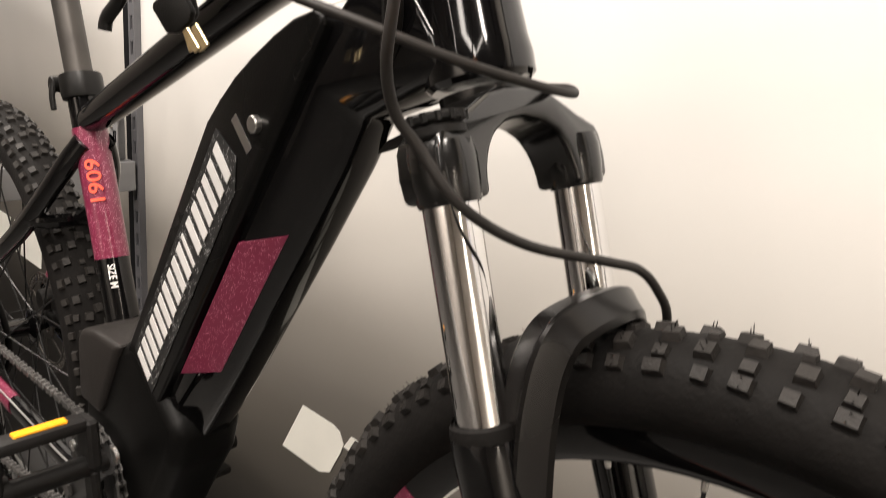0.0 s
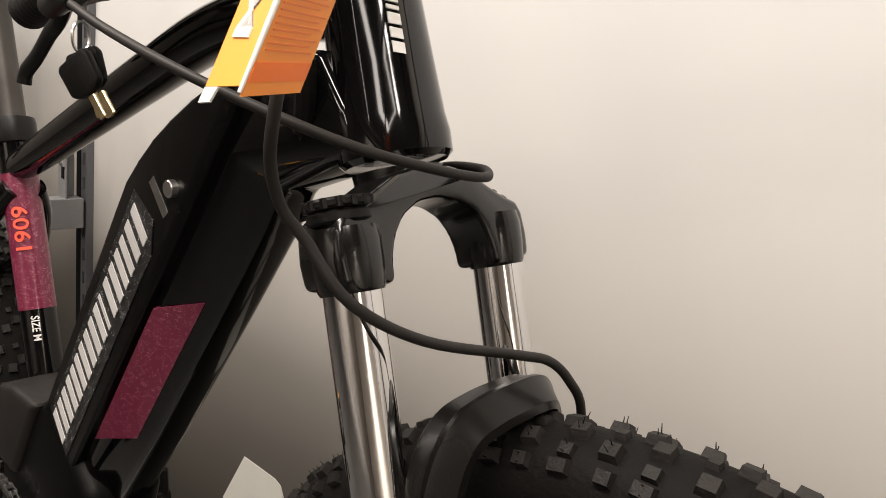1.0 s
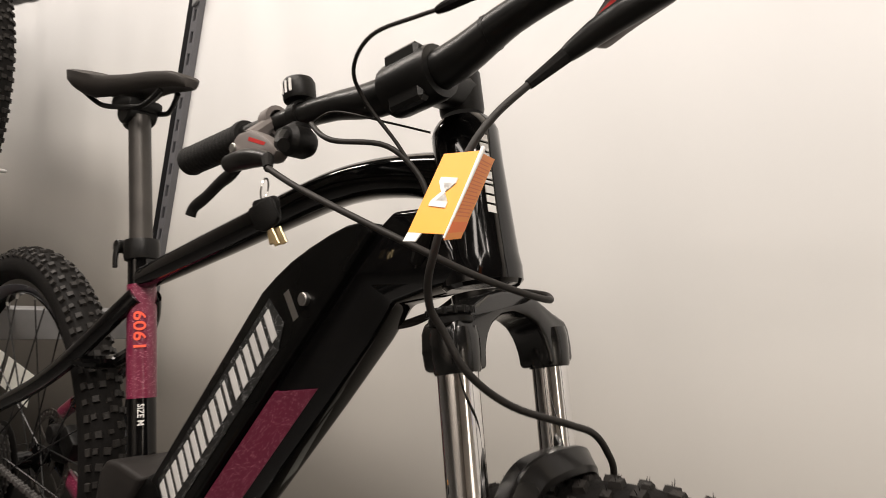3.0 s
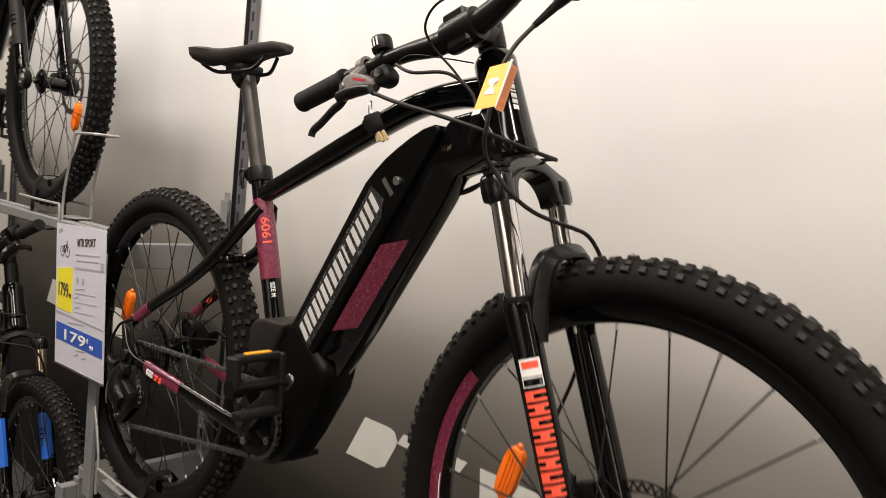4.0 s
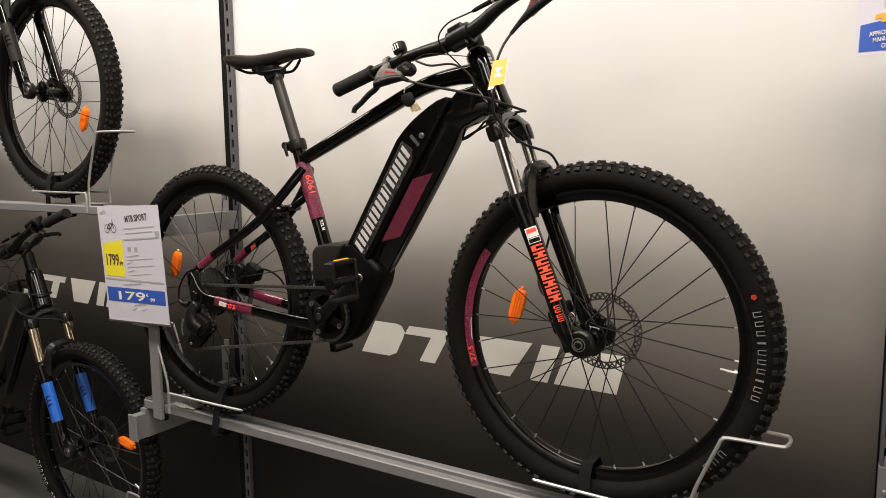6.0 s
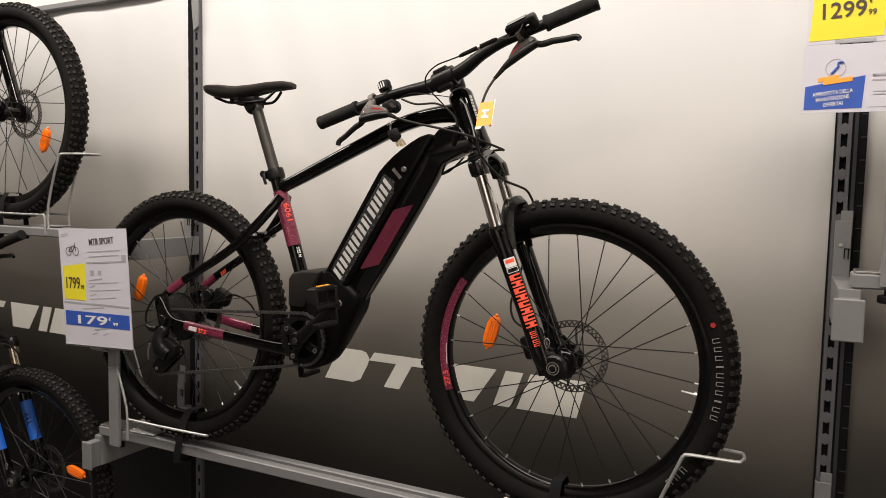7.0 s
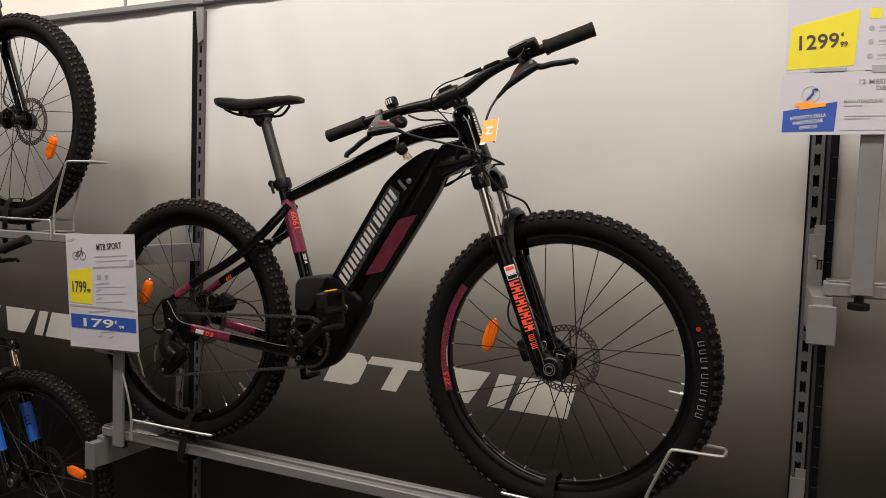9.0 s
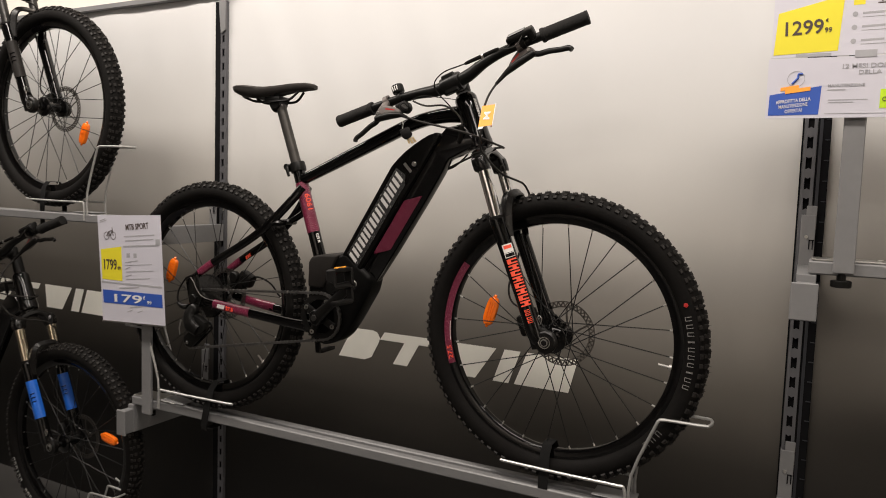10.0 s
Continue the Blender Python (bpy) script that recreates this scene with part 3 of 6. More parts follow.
            nmesh = finish(b, "nipple", M["steel"])
        turn = dirn.to_track_quat("Z", "Y").to_matrix().to_4x4()
        piece("spoke", smesh, Matrix.Translation(p) @ turn @ Matrix.Diagonal((1, 1, dirn.length, 1)), rim)
        piece("nipple", nmesh, Matrix.Translation(q - dirn.normalized() * 0.0005) @ turn, rim)
    # brake disc
    bm = bmesh.new()
    for r0, r1 in ((0.0655, 0.0685), (0.0785, 0.0812)):
        lathe(bm, [(r0, -0.001), (r1, -0.001), (r1, 0.001), (r0, 0.001)], c + V(0, disc_y, 0), (0, 1, 0), 64, True)
    for k in range(40):
        an = 360 * k / 40
        for lean, off in ((30, 0.0), (-30, 4.5)):
            th = radians(an + off + lean)
            m = basis(round_at(c, 0.0735, an + off, disc_y + 0.0009), (math.cos(th), 0, math.sin(th)), (-math.sin(th), 0, math.cos(th)))
            plate(bm, [(-0.006, -0.0016), (0.006, -0.0016), (0.006, 0.0016), (-0.006, 0.0016)], 0.0018, m)
    for k in range(6):
        an = 60 * k
        sweep(bm, [round_at(c, 0.024, an, disc_y), round_at(c, 0.045, an + 20, disc_y), round_at(c, 0.069, an + 24, disc_y)], (0.0011, 0.0026), 8, 4, (0, 1, 0))
    lathe(bm, [(0.016, -0.0012), (0.027, -0.0012), (0.027, 0.0012), (0.016, 0.0012)], c + V(0, disc_y, 0), (0, 1, 0), 32, True)
    part("brake_disc", bm, M["rotor"], rim, "dark steel brake disc with cut-outs")
    # reflector
    ra = sty["reflector"]
    bm = bmesh.new()
    b = bmesh.new()
    pts = [(-0.007, -0.037), (0.007, -0.037), (0.0125, -0.031), (0.015, -0.018), (0.0155, 0), (0.015, 0.018), (0.0125, 0.031), (0.007, 0.037), (-0.007, 0.037), (-0.0125, 0.031), (-0.015, 0.018), (-0.0155, 0), (-0.015, -0.018), (-0.0125, -0.031)]
    prism(b, pts, -0.007, 0.007, 0.003, 2)
    for k in (-1, 0, 1):
        box(b, (0.0058 * k, -0.0072, 0), (0.0022, 0.002, 0.056 - 0.004 * abs(k)), None, 0.0006)
    for k in (-1, 1):
        box(b, (0, 0.0, 0.040 * k), (0.008, 0.007, 0.008), None, 0.002)
    b.transform(Matrix.Translation(round_at(c, sty.get("refl_r", 0.18), ra, 0.004)) @ pose(0, 0, 0, 0, sty.get("refl_rot", -(ra - 180) * 0.55 + 8), 0))
    join(bm, b)
    part("reflector", bm, M["reflector"], rim, "orange spoke reflector")
    # valve
    va = sty.get("valve", -22)
    bm = bmesh.new()
    sweep(bm, [round_at(c, 0.276, va), round_at(c, 0.243, va)], [0.0032, 0.0026], 8, 1)
    d = round_at(c, 1, va) - c
    lathe(bm, [(0.0026, -0.003), (0.0062, -0.003), (0.0066, 0.0), (0.0062, 0.003), (0.0026, 0.003)], round_at(c, 0.2705, va), tuple(d), 14, ref=(0, 1, 0))
    part("valve", bm, M["steel"], rim)
    if "rim_band" in sty:
        a0, a1 = sty["rim_band"]
        bm = bmesh.new()
        lathe(bm, [(0.2788, -0.0132), (0.2905, -0.0152), (0.2962, -0.0155), (0.2962, -0.0146), (0.2788, -0.012)], c, (0, 1, 0), 24, True, a0, a1)
        part("rim_decal", bm, M["plum"], rim, "plum rim decal")
        bm = bmesh.new()
        lathe(bm, [(0.2800, -0.0142), (0.2812, -0.0145), (0.2812, -0.0136), (0.2800, -0.0134)], c, (0, 1, 0), 12, True, a1 - 22, a1 - 12)
        part("rim_line", bm, M["white"], rim)
        bm = bmesh.new()
        an = a1 - 6
        rad = V(math.cos(radians(an)), 0, math.sin(radians(an)))
        m = basis(round_at(c, 0.2795, a1 - 2.2, -0.0165), (-rad.z * -1, 0, rad.x * -1), rad)
        words(bm, "27.5", m, 0.034, 0.0135, 0.0006)
        part("size_print", bm, M["orange"], rim, "orange wheel size print")
    if "tyre_text" in sty:
        bm = bmesh.new()
        for a0, count_l, st in sty["tyre_text"]:
            for k in range(count_l):
                an = a0 + st * k
                er = V(math.cos(radians(an)), 0, math.sin(radians(an)))
                m = basis(round_at(c, 0.316, an, -0.0298), (er.z, 0, -er.x), er)
                w = (0.009, 0.0085, 0.0085, 0.003)[k % 4]
                h = (-0.0085, 0.0055)
                plate(bm, [(-w / 2, h[0]), (w / 2, h[0]), (w / 2, h[0] + 0.0012), (-w / 2, h[0] + 0.0012)], 0.0008, m)
                plate(bm, [(-w / 2, h[0] + 0.0012), (-w / 2 + 0.0011, h[0] + 0.0012), (-w / 2 + 0.0011, h[1]), (-w / 2, h[1])], 0.0008, m)
                plate(bm, [(w / 2 - 0.0011, h[0] + 0.0012), (w / 2, h[0] + 0.0012), (w / 2, h[1]), (w / 2 - 0.0011, h[1])], 0.0008, m)
        tagged(part("sidewall_print", bm, M["greyprint"] if not sty.get("white_text") else M["white"], rim, "pale marks on the sidewall"), kind="stuff")
    if "tyre_logo" in sty:
        bm = bmesh.new()
        disc(bm, round_at(c, 0.317, sty["tyre_logo"], -0.0292), (0, 1, 0), 0.0056, 0.003, 5)
        part("sidewall_badge", bm, M["red"], rim, "small red sidewall badge")
    return rim


def make_fork(bike, sty):
    ax = AX
    crown = bmesh.new()
    for sg in (-1, 1):
        y = sg * 0.06
        lathe(crown, [(0.0001, -0.001), (0.0162, -0.001), (0.0172, 0.001), (0.0183, 0.012), (0.0186, 0.024), (0.0174, 0.031), (0.0001, 0.032)], V(0.9195, y, 1.347), tuple(ax), 24, ref=(0, 1, 0))
    half = [(0.0765, 0.002), (0.0780, 0.016), (0.0765, 0.030), (0.072, 0.037), (0.058, 0.042), (0.044, 0.049), (0.030, 0.056), (0.014, 0.060)]
    inner = [(0.0425, 0.0), (0.0415, 0.012), (0.0375, 0.023), (0.0295, 0.033), (0.0165, 0.040), (0.0, 0.0425)]
    outline = half + [(-x, z) for x, z in half[::-1]] + [(-x, z) for x, z in inner] + inner[-2::-1]
    place = Matrix(((0, 1, 0), tuple(FW), tuple(ax))).transposed().to_4x4()
    place.translation = V(0.9195, 0.0015, 1.347) - FW * 0.003
    prism(crown, outline, -0.0165, 0.0165, 0.0055, 3, place)
    lathe(crown, [(0.0001, -0.012), (0.022, -0.012), (0.026, -0.002), (0.0265, 0.006), (0.0001, 0.006)], STEER_LOW - ax * 0.012, tuple(ax), 28, ref=(0, 1, 0))
    cr = part("fork_crown", crown, M["crown"], bike, "black forged fork crown")
    # top caps
    bm = bmesh.new()
    p = V(0.907, -0.06, 1.377)
    disc(bm, p + ax * 0.004, ax, 0.0165, 0.007, 24, 0.0015)
    disc(bm, p + ax * 0.0105, ax, 0.0172, 0.0055, 24, 0.0015)
    for k in range(14):
        an = 2 * math.pi * k / 14
        e1 = V(0, 1, 0)
        e2 = ax.cross(e1)
        disc(bm, p + ax * 0.0105 + (e1 * math.cos(an) + e2 * math.sin(an)) * 0.0163, ax, 0.002, 0.0052, 6)
    part("lockout_knob", bm, M["plastic"], cr, "black fluted knob")
    bm = bmesh.new()
    p = V(0.907, 0.06, 1.377)
    disc(bm, p + ax * 0.005, ax, 0.0135, 0.008, 20, 0.002)
    disc(bm, p + ax * 0.010, ax, 0.009, 0.006, 6, 0.001)
    part("top_cap", bm, M["satin"], cr)
    for sg in (-1, 1):
        y = sg * 0.06
        a, b = V(0.9195, y, 1.347), V(0.9605, y, 1.227)
        bm = bmesh.new()
        sweep(bm, [a, b], 0.015, 28, 1)
        part("stanchion", bm, sty["stanchion"], bike, "polished chrome stanchion tube")
        bm = bmesh.new()
        t = (b - a).normalized()
        low = V(1.063, y, 0.972)
        wip = a + t * 0.1175
        lathe(bm, [(0.0155, 0.004), (0.0185, 0.003), (0.0192, -0.002), (0.0185, -0.007), (0.0155, -0.008)], wip, tuple(-t), 24, ref=(0, 1, 0))
        wiper = part("dust_seal", bm, M["rubber"], bike)
        bm = bmesh.new()
        sweep(bm, [wip + t * 0.002, wip + t * 0.012, wip + (low - wip) * 0.3, wip + (low - wip) * 0.75, low, low + V(0.012, 0, -0.022)],
              [0.0185, 0.0195, 0.0185, 0.0178, 0.019, 0.015], 20, 4)
        hub = V(HF.x, y, HF.z)
        sweep(bm, [low + V(0, 0, 0.012), low + (hub - low) * 0.55 + V(0, 0, 0.006), hub + V(0.004, 0, 0)], [(0.0085, 0.021), (0.008, 0.02), (0.006, 0.0165)], 16, 4, (0, 1, 0), 2.5)
        leg = part("lower_leg", bm, M["black"], bike, "gloss black fork lower leg")
        if sg < 0 or sty.get("both_decals"):
            decal = sty["fork_decal"]
            axis = (low - wip).normalized()
            v = V(0, 0, 1).cross(axis).normalized()
            out = V(0.62, -1, 0)
            out = (out - axis * out.dot(axis)).normalized()
            vv = out.cross(axis)
            def on_leg(s, du, names_m=None):
                ang = du / 0.0186
                n = out * math.cos(ang) + vv * math.sin(ang)
                return wip + axis * s + n * 0.0188
            def strip(bmx, s0, s1, u0, u1, lift=0.0008, steps=6):
                prev = None
                for k in range(steps + 1):
                    u = u0 + (u1 - u0) * k / steps
                    ang = u / 0.0186
                    n = out * math.cos(ang) + vv * math.sin(ang)
                    rr = 0.0192 + lift
                    cur = [bmx.verts.new(wip + axis * s0 + n * rr), bmx.verts.new(wip + axis * s1 + n * rr)]
                    if prev:
                        bmx.faces.new((prev[0], prev[1], cur[1], cur[0]))
                    prev = cur
            if decal == "orange":
                bm = bmesh.new()
                strip(bm, 0.068, 0.088, -0.012, 0.012)
                part("label_white", bm, M["white"], leg, "white label patch")
                bm = bmesh.new()
                strip(bm, 0.071, 0.079, -0.009, 0.009, 0.0012)
                part("label_mark", bm, M["orange"], leg)
                bm = bmesh.new()
                strip(bm, 0.089, 0.1, -0.012, 0.012)
                part("label_outline", bm, M["white"], leg)
                bm = bmesh.new()
                strip(bm, 0.0905, 0.0985, -0.0105, 0.0105, 0.0012)
                part("label_dark", bm, M["black"], leg)
                for k in range(8):
                    bm = bmesh.new()
                    s0 = 0.104 + 0.0148 * k
                    strip(bm, s0, s0 + 0.0036, -0.012, 0.012)
                    strip(bm, s0 + 0.0036, s0 + 0.0084, -0.012 + 0.0085 * (k % 2), -0.0045 + 0.0085 * (k % 2) + 0.002)
                    strip(bm, s0 + 0.0084, s0 + 0.0118, -0.012, 0.012)
                    part("orange_block", bm, M["orange"], leg, "bright orange block")
                bm = bmesh.new()
                for k, (s0, w) in enumerate(((0.228, 0.006), (0.236, 0.006), (0.246, 0.006), (0.254, 0.006))):
                    strip(bm, s0, s0 + 0.0016, -0.009, 0.003)
                    strip(bm, s0 + 0.0042, s0 + 0.0058, -0.009, 0.003)
                    strip(bm, s0 + 0.0016, s0 + 0.0042, -0.009, -0.0065)
                part("model_mark", bm, M["orange"], leg)
            else:
                bm = bmesh.new()
                strip(bm, 0.07, 0.205, -0.026, 0.026, 0.0006, 12)
                part("leg_decal", bm, decal, leg, "coloured leg decal")
                bm = bmesh.new()
                for k in range(3):
                    strip(bm, 0.115 + 0.014 * k, 0.118 + 0.014 * k, -0.008, 0.008, 0.0014)
                    strip(bm, 0.118 + 0.014 * k, 0.125 + 0.014 * k, -0.008, -0.005, 0.0014)
                part("leg_mark", bm, M["black"], leg)
    bm = bmesh.new()
    arch = [V(0.974, -0.060, 1.185), V(0.9695, -0.0575, 1.215), V(0.9665, -0.0545, 1.243), V(0.965, -0.048, 1.268), V(0.9655, -0.037, 1.2835), V(0.968, -0.02, 1.290), V(0.969, 0, 1.2915)]
    arch += [V(p.x, -p.y, p.z) for p in arch[-2::-1]]
    arch = [p + V(0.008, 0, 0.007) for p in arch]
    ribbon(bm, arch, [(-0.010, -0.0045), (-0.011, 0.002), (-0.009, 0.0042), (0.001, 0.0052), (0.0032, 0.0072), (0.0058, 0.0072), (0.0075, 0.005), (0.0165, -0.004), (0.0175, -0.0085), (0.0145, -0.0105), (0.004, -0.0045)], (1, 0, 0.12), 6)
    part("fork_brace", bm, M["brace"], bike, "black fork brace arch with a raised rib", 24)
    # brake caliper, behind the far leg
    bm = bmesh.new()
    box(bm, (1.0, 0.052, 0.965), (0.03, 0.034, 0.055), pose(0, 0, 0, 0, -22, 0).to_3x3(), 0.009, 2)
    box(bm, (1.012, 0.06, 0.995), (0.03, 0.02, 0.026), pose(0, 0, 0, 0, -22, 0).to_3x3(), 0.005, 2)
    sweep(bm, [V(0.992, 0.06, 0.985), V(0.985, 0.064, 1.005)], 0.0045, 8, 1)
    disc(bm, (0.993, 0.075, 0.948), (0, 1, 0), 0.012, 0.014, 16)
    part("brake_caliper", bm, M["plastic"], bike)
    # cast foot with the axle recess
    for sg in (-1, 1):
        bm = bmesh.new()
        y = sg * 0.062
        sweep(bm, [V(1.052, y, 1.0), V(1.066, y, 0.965), V(1.074, y, 0.935)], [(0.012, 0.017), (0.011, 0.017), (0.009, 0.014)], 14, 3, (0, 1, 0), 2.8)
        disc(bm, V(1.093, y, 0.953), (0, 1, 0), 0.027, 0.02, 28, 0.004)
        sweep(bm, [V(1.062, y, 0.985), V(1.085, y, 0.975), V(1.1, y, 0.968)], [(0.008, 0.012), (0.007, 0.012), (0.006, 0.01)], 12, 3, (0, 1, 0))
        part("fork_foot", bm, M["satin"], bike)
    bm = bmesh.new()
    lathe(bm, [(0.0120, -0.001), (0.0138, -0.001), (0.0138, 0.002), (0.0120, 0.002)], V(1.093, -0.0735, 0.953), (0, 1, 0), 28, True)
    lathe(bm, [(0.0068, -0.001), (0.0088, -0.001), (0.0088, 0.004), (0.0068, 0.004)], V(1.093, -0.0755, 0.953), (0, 1, 0), 24, True)
    part("axle_ring", bm, M["steel"], bike)
    bm = bmesh.new()
    disc(bm, V(1.093, -0.0735, 0.953), (0, 1, 0), 0.0066, 0.008, 18)
    part("axle_end", bm, M["satin"], bike)
    bm = bmesh.new()
    sweep(bm, [V(1.079, -0.0735, 0.992), V(1.073, -0.0735, 1.006), V(1.078, -0.0735, 1.015), V(1.085, -0.0735, 1.008), V(1.081, -0.0735, 0.994)], 0.0009, 6, 4)
    part("drop_clip", bm, M["steel"], bike, "small bent wire clip")
    return cr


def make_bars(bike, sty):
    """Handlebar turned sideways for the display, with grips, levers, display unit, bell."""
    O = V(0.831, 0, 1.54)
    L, F, U = FW, V(0, -1, 0), AX

    def at(l, f, u):
        return O + L * l + F * f + U * u

    bm = bmesh.new()
    sweep(bm, [at(-0.341, 0.048, 0.0555), at(-0.23, 0.05, 0.048), at(-0.15, 0.05, 0.04), at(-0.095, 0.054, 0.03), at(-0.045, 0.055, 0.018), at(0, 0.055, 0.016), at(0.045, 0.055, 0.018), at(0.095, 0.054, 0.030),
               at(0.15, 0.048, 0.037), at(0.23, 0.040, 0.035), at(0.35, 0.030, 0.031)],
          [0.011, 0.011, 0.0115, 0.0125, 0.0155, 0.0158, 0.0155, 0.0125, 0.0115, 0.011, 0.011], 18, 5)
    bar = part("handlebar", bm, M["satin"], bike, "matt black riser handlebar turned sideways")
    for a, b in ((at(-0.231, 0.050, 0.048), at(-0.343, 0.048, 0.0557)), (at(0.24, 0.0395, 0.0348), at(0.352, 0.030, 0.031))):
        bm = bmesh.new()
        d = b - a
        prof = [(0.0112, 0.0), (0.0165, 0.0), (0.0172, 0.002), (0.0172, 0.007), (0.0158, 0.009)]
        for k in range(14):
            z = 0.012 + k * 0.0068
            prof += [(0.0157, z), (0.0152, z + 0.003), (0.0157, z + 0.0045)]
        prof += [(0.0163, d.length - 0.004), (0.0155, d.length), (0.0001, d.length)]
        lathe(bm, prof, a, tuple(d.normalized()), 20, ref=(0, 1, 0))
        part("grip", bm, M["grip"], bar, "black ribbed rubber grip")
    # stem
    bm = bmesh.new()
    lathe(bm, [(0.0001, -0.002), (0.0175, -0.002), (0.019, 0.002), (0.019, 0.034), (0.0165, 0.037), (0.0001, 0.037)], O + U * 0.002, tuple(U), 24, ref=(0, 1, 0))
    sweep(bm, [at(0, 0.0, 0.02), at(0, 0.045, 0.017)], [(0.018, 0.016), (0.019, 0.014)], 16, 1, None, 3.0)
    c = at(0, 0.055, 0.016)
    lathe(bm, [(0.016, -0.026), (0.0215, -0.025), (0.0225, -0.02), (0.0225, 0.02), (0.0215, 0.025), (0.016, 0.026)], c, tuple(L), 24, ref=(0, 1, 0))
    box(bm, c + F * 0.012 + U * 0.017, (0.036, 0.014, 0.012), basis(V(0, 0, 0), L, U).to_3x3(), 0.003)
    box(bm, c + F * 0.012 - U * 0.017, (0.036, 0.014, 0.012), basis(V(0, 0, 0), L, U).to_3x3(), 0.003)
    part("stem", bm, M["satin"], bike, "short black alloy stem")
    # levers
    HOSE_ENDS = []
    for sg, u in ((-1, 0.043), (1, 0.036)):
        def lv_at(l, f, w):
            """Lever drawing place: the far-end lever sits closer under the bar than the near one."""
            return at(l, f, w) if sg > 0 else at(-l, f + 0.040, w + 0.003)

        b0 = at(0.186, 0.044, 0.0355) if sg > 0 else at(-0.186, 0.05, 0.046)
        bm = bmesh.new()
        lathe(bm, [(0.0118, -0.007), (0.0165, -0.006), (0.0165, 0.006), (0.0118, 0.007)], b0, tuple(L), 18, ref=(0, 1, 0))
        place = Matrix((tuple(L * sg), tuple(F), tuple(U))).transposed().to_4x4()
        place.translation = lv_at(0.0, 0.0, 0.0)
        prism(bm, [(0.140, -0.006), (0.146, 0.004), (0.160, 0.016), (0.178, 0.027), (0.197, 0.029), (0.212, 0.018), (0.215, 0.006), (0.200, -0.001), (0.170, -0.007), (0.150, -0.013)], 0.030, 0.047, 0.0045, 2, place)
        sweep(bm, [b0 + F * 0.004, lv_at(0.188, 0.04, 0.022)], [(0.007, 0.009), (0.008, 0.013)], 10, 1, None, 2.6)
        lv = part("brake_lever", bm, M["letterdark"], bike, "grey brake lever body")
        # master cylinder barrel under the body, running into the hose boot
        bm = bmesh.new()
        tail = lv_at(0.135, 0.060, -0.018)
        tip = lv_at(0.113, 0.077, -0.036)
        sweep(bm, [lv_at(0.213, 0.045, 0.004), lv_at(0.18, 0.052, -0.003), lv_at(0.155, 0.056, -0.010), tail], [0.0085, 0.0095, 0.0085, 0.0058], 14, 4)
        part("cylinder", bm, M["satin"], lv)
        bm = bmesh.new()
        tipb = lv_at(0.296, 0.038, -0.025)
        sweep(bm, [lv_at(0.205, 0.038, 0.007), lv_at(0.222, 0.037, -0.001), lv_at(0.243, 0.036, -0.004), lv_at(0.27, 0.036, -0.012), lv_at(0.29, 0.037, -0.017), tipb],
              [(0.006, 0.0075), (0.0045, 0.007), (0.0042, 0.0068), (0.0042, 0.0066), (0.0045, 0.0066), (0.005, 0.006)], 10, 5)
        part("blade", bm, M["satin"], lv, "black lever blade")
        bm = bmesh.new()
        m = place @ Matrix.Translation((0.154, 0.0472, 0.006)) @ pose(0, 0, 0, 90, 0, 0)
        plate(bm, [(0, 0), (0.003, -0.002), (0.026, 0.010), (0.024, 0.013)], 0.001, m)
        part("lever_mark", bm, M["red"], lv)
        bm = bmesh.new()
        disc(bm, lv_at(0.203, 0.0475, 0.016), F, 0.0045, 0.003, 12)
        part("pivot_bolt", bm, M["steel"], lv)
        # rubber boot of the hose
        bm = bmesh.new()
        sweep(bm, [tail, tip], [0.0056, 0.0036], 10, 1)
        part("hose_boot", bm, M["rubber"], lv)
        HOSE_ENDS.append(tip)
    # shifter with gear window under the right end
    bm = bmesh.new()
    lathe(bm, [(0.0001, -0.016), (0.011, -0.015), (0.0145, -0.008), (0.0145, 0.008), (0.011, 0.013), (0.0001, 0.014)], at(-0.132, 0.07, 0.006), tuple(F), 20, ref=(1, 0, 0))
    box(bm, at(-0.142, 0.066, 0.014), (0.034, 0.022, 0.02), basis(V(0, 0, 0), L, U).to_3x3(), 0.006, 2)
    sweep(bm, [at(-0.13, 0.085, 0.008), at(-0.118, 0.1, -0.006), at(-0.108, 0.104, -0.012)], [0.006, 0.005, 0.006], 8, 3)
    part("shifter", bm, M["plastic"], bike, "black gear shifter")
    # bell
    bm = bmesh.new()
    p = at(-0.148, 0.05, 0.058)
    lathe(bm, [(0.0001, -0.003), (0.0145, -0.003), (0.0155, 0.0), (0.0155, 0.014), (0.0135, 0.018), (0.0001, 0.0195)], p, tuple(U), 24, ref=(0, 1, 0))
    lathe(bm, [(0.012, -0.006), (0.0145, -0.006), (0.0145, 0.006), (0.012, 0.006)], at(-0.148, 0.05, 0.0405), tuple(L), 18, ref=(0, 1, 0))
    bell = part("bell", bm, M["plastic"], bike, "small black bell")
    bm = bmesh.new()
    for k in (-1, 0, 1):
        q = p + U * 0.008 + F * 0.0152 + L * (0.006 * k)
        box(bm, q, (0.0025, 0.012, 0.0012), basis(V(0, 0, 0), L, U).to_3x3(), 0)
    part("bell_mark", bm, M["white"], bell)
    # display on the left end
    bm = bmesh.new()
    r3 = basis(V(0, 0, 0), L, U).to_3x3() @ Euler((radians(-60), 0, 0)).to_matrix()
    box(bm, at(0.196, 0.054, 0.0545), (0.066, 0.036, 0.014), r3, 0.005, 2)
    box(bm, at(0.222, 0.052, 0.046), (0.018, 0.03, 0.03), r3, 0.006, 2)
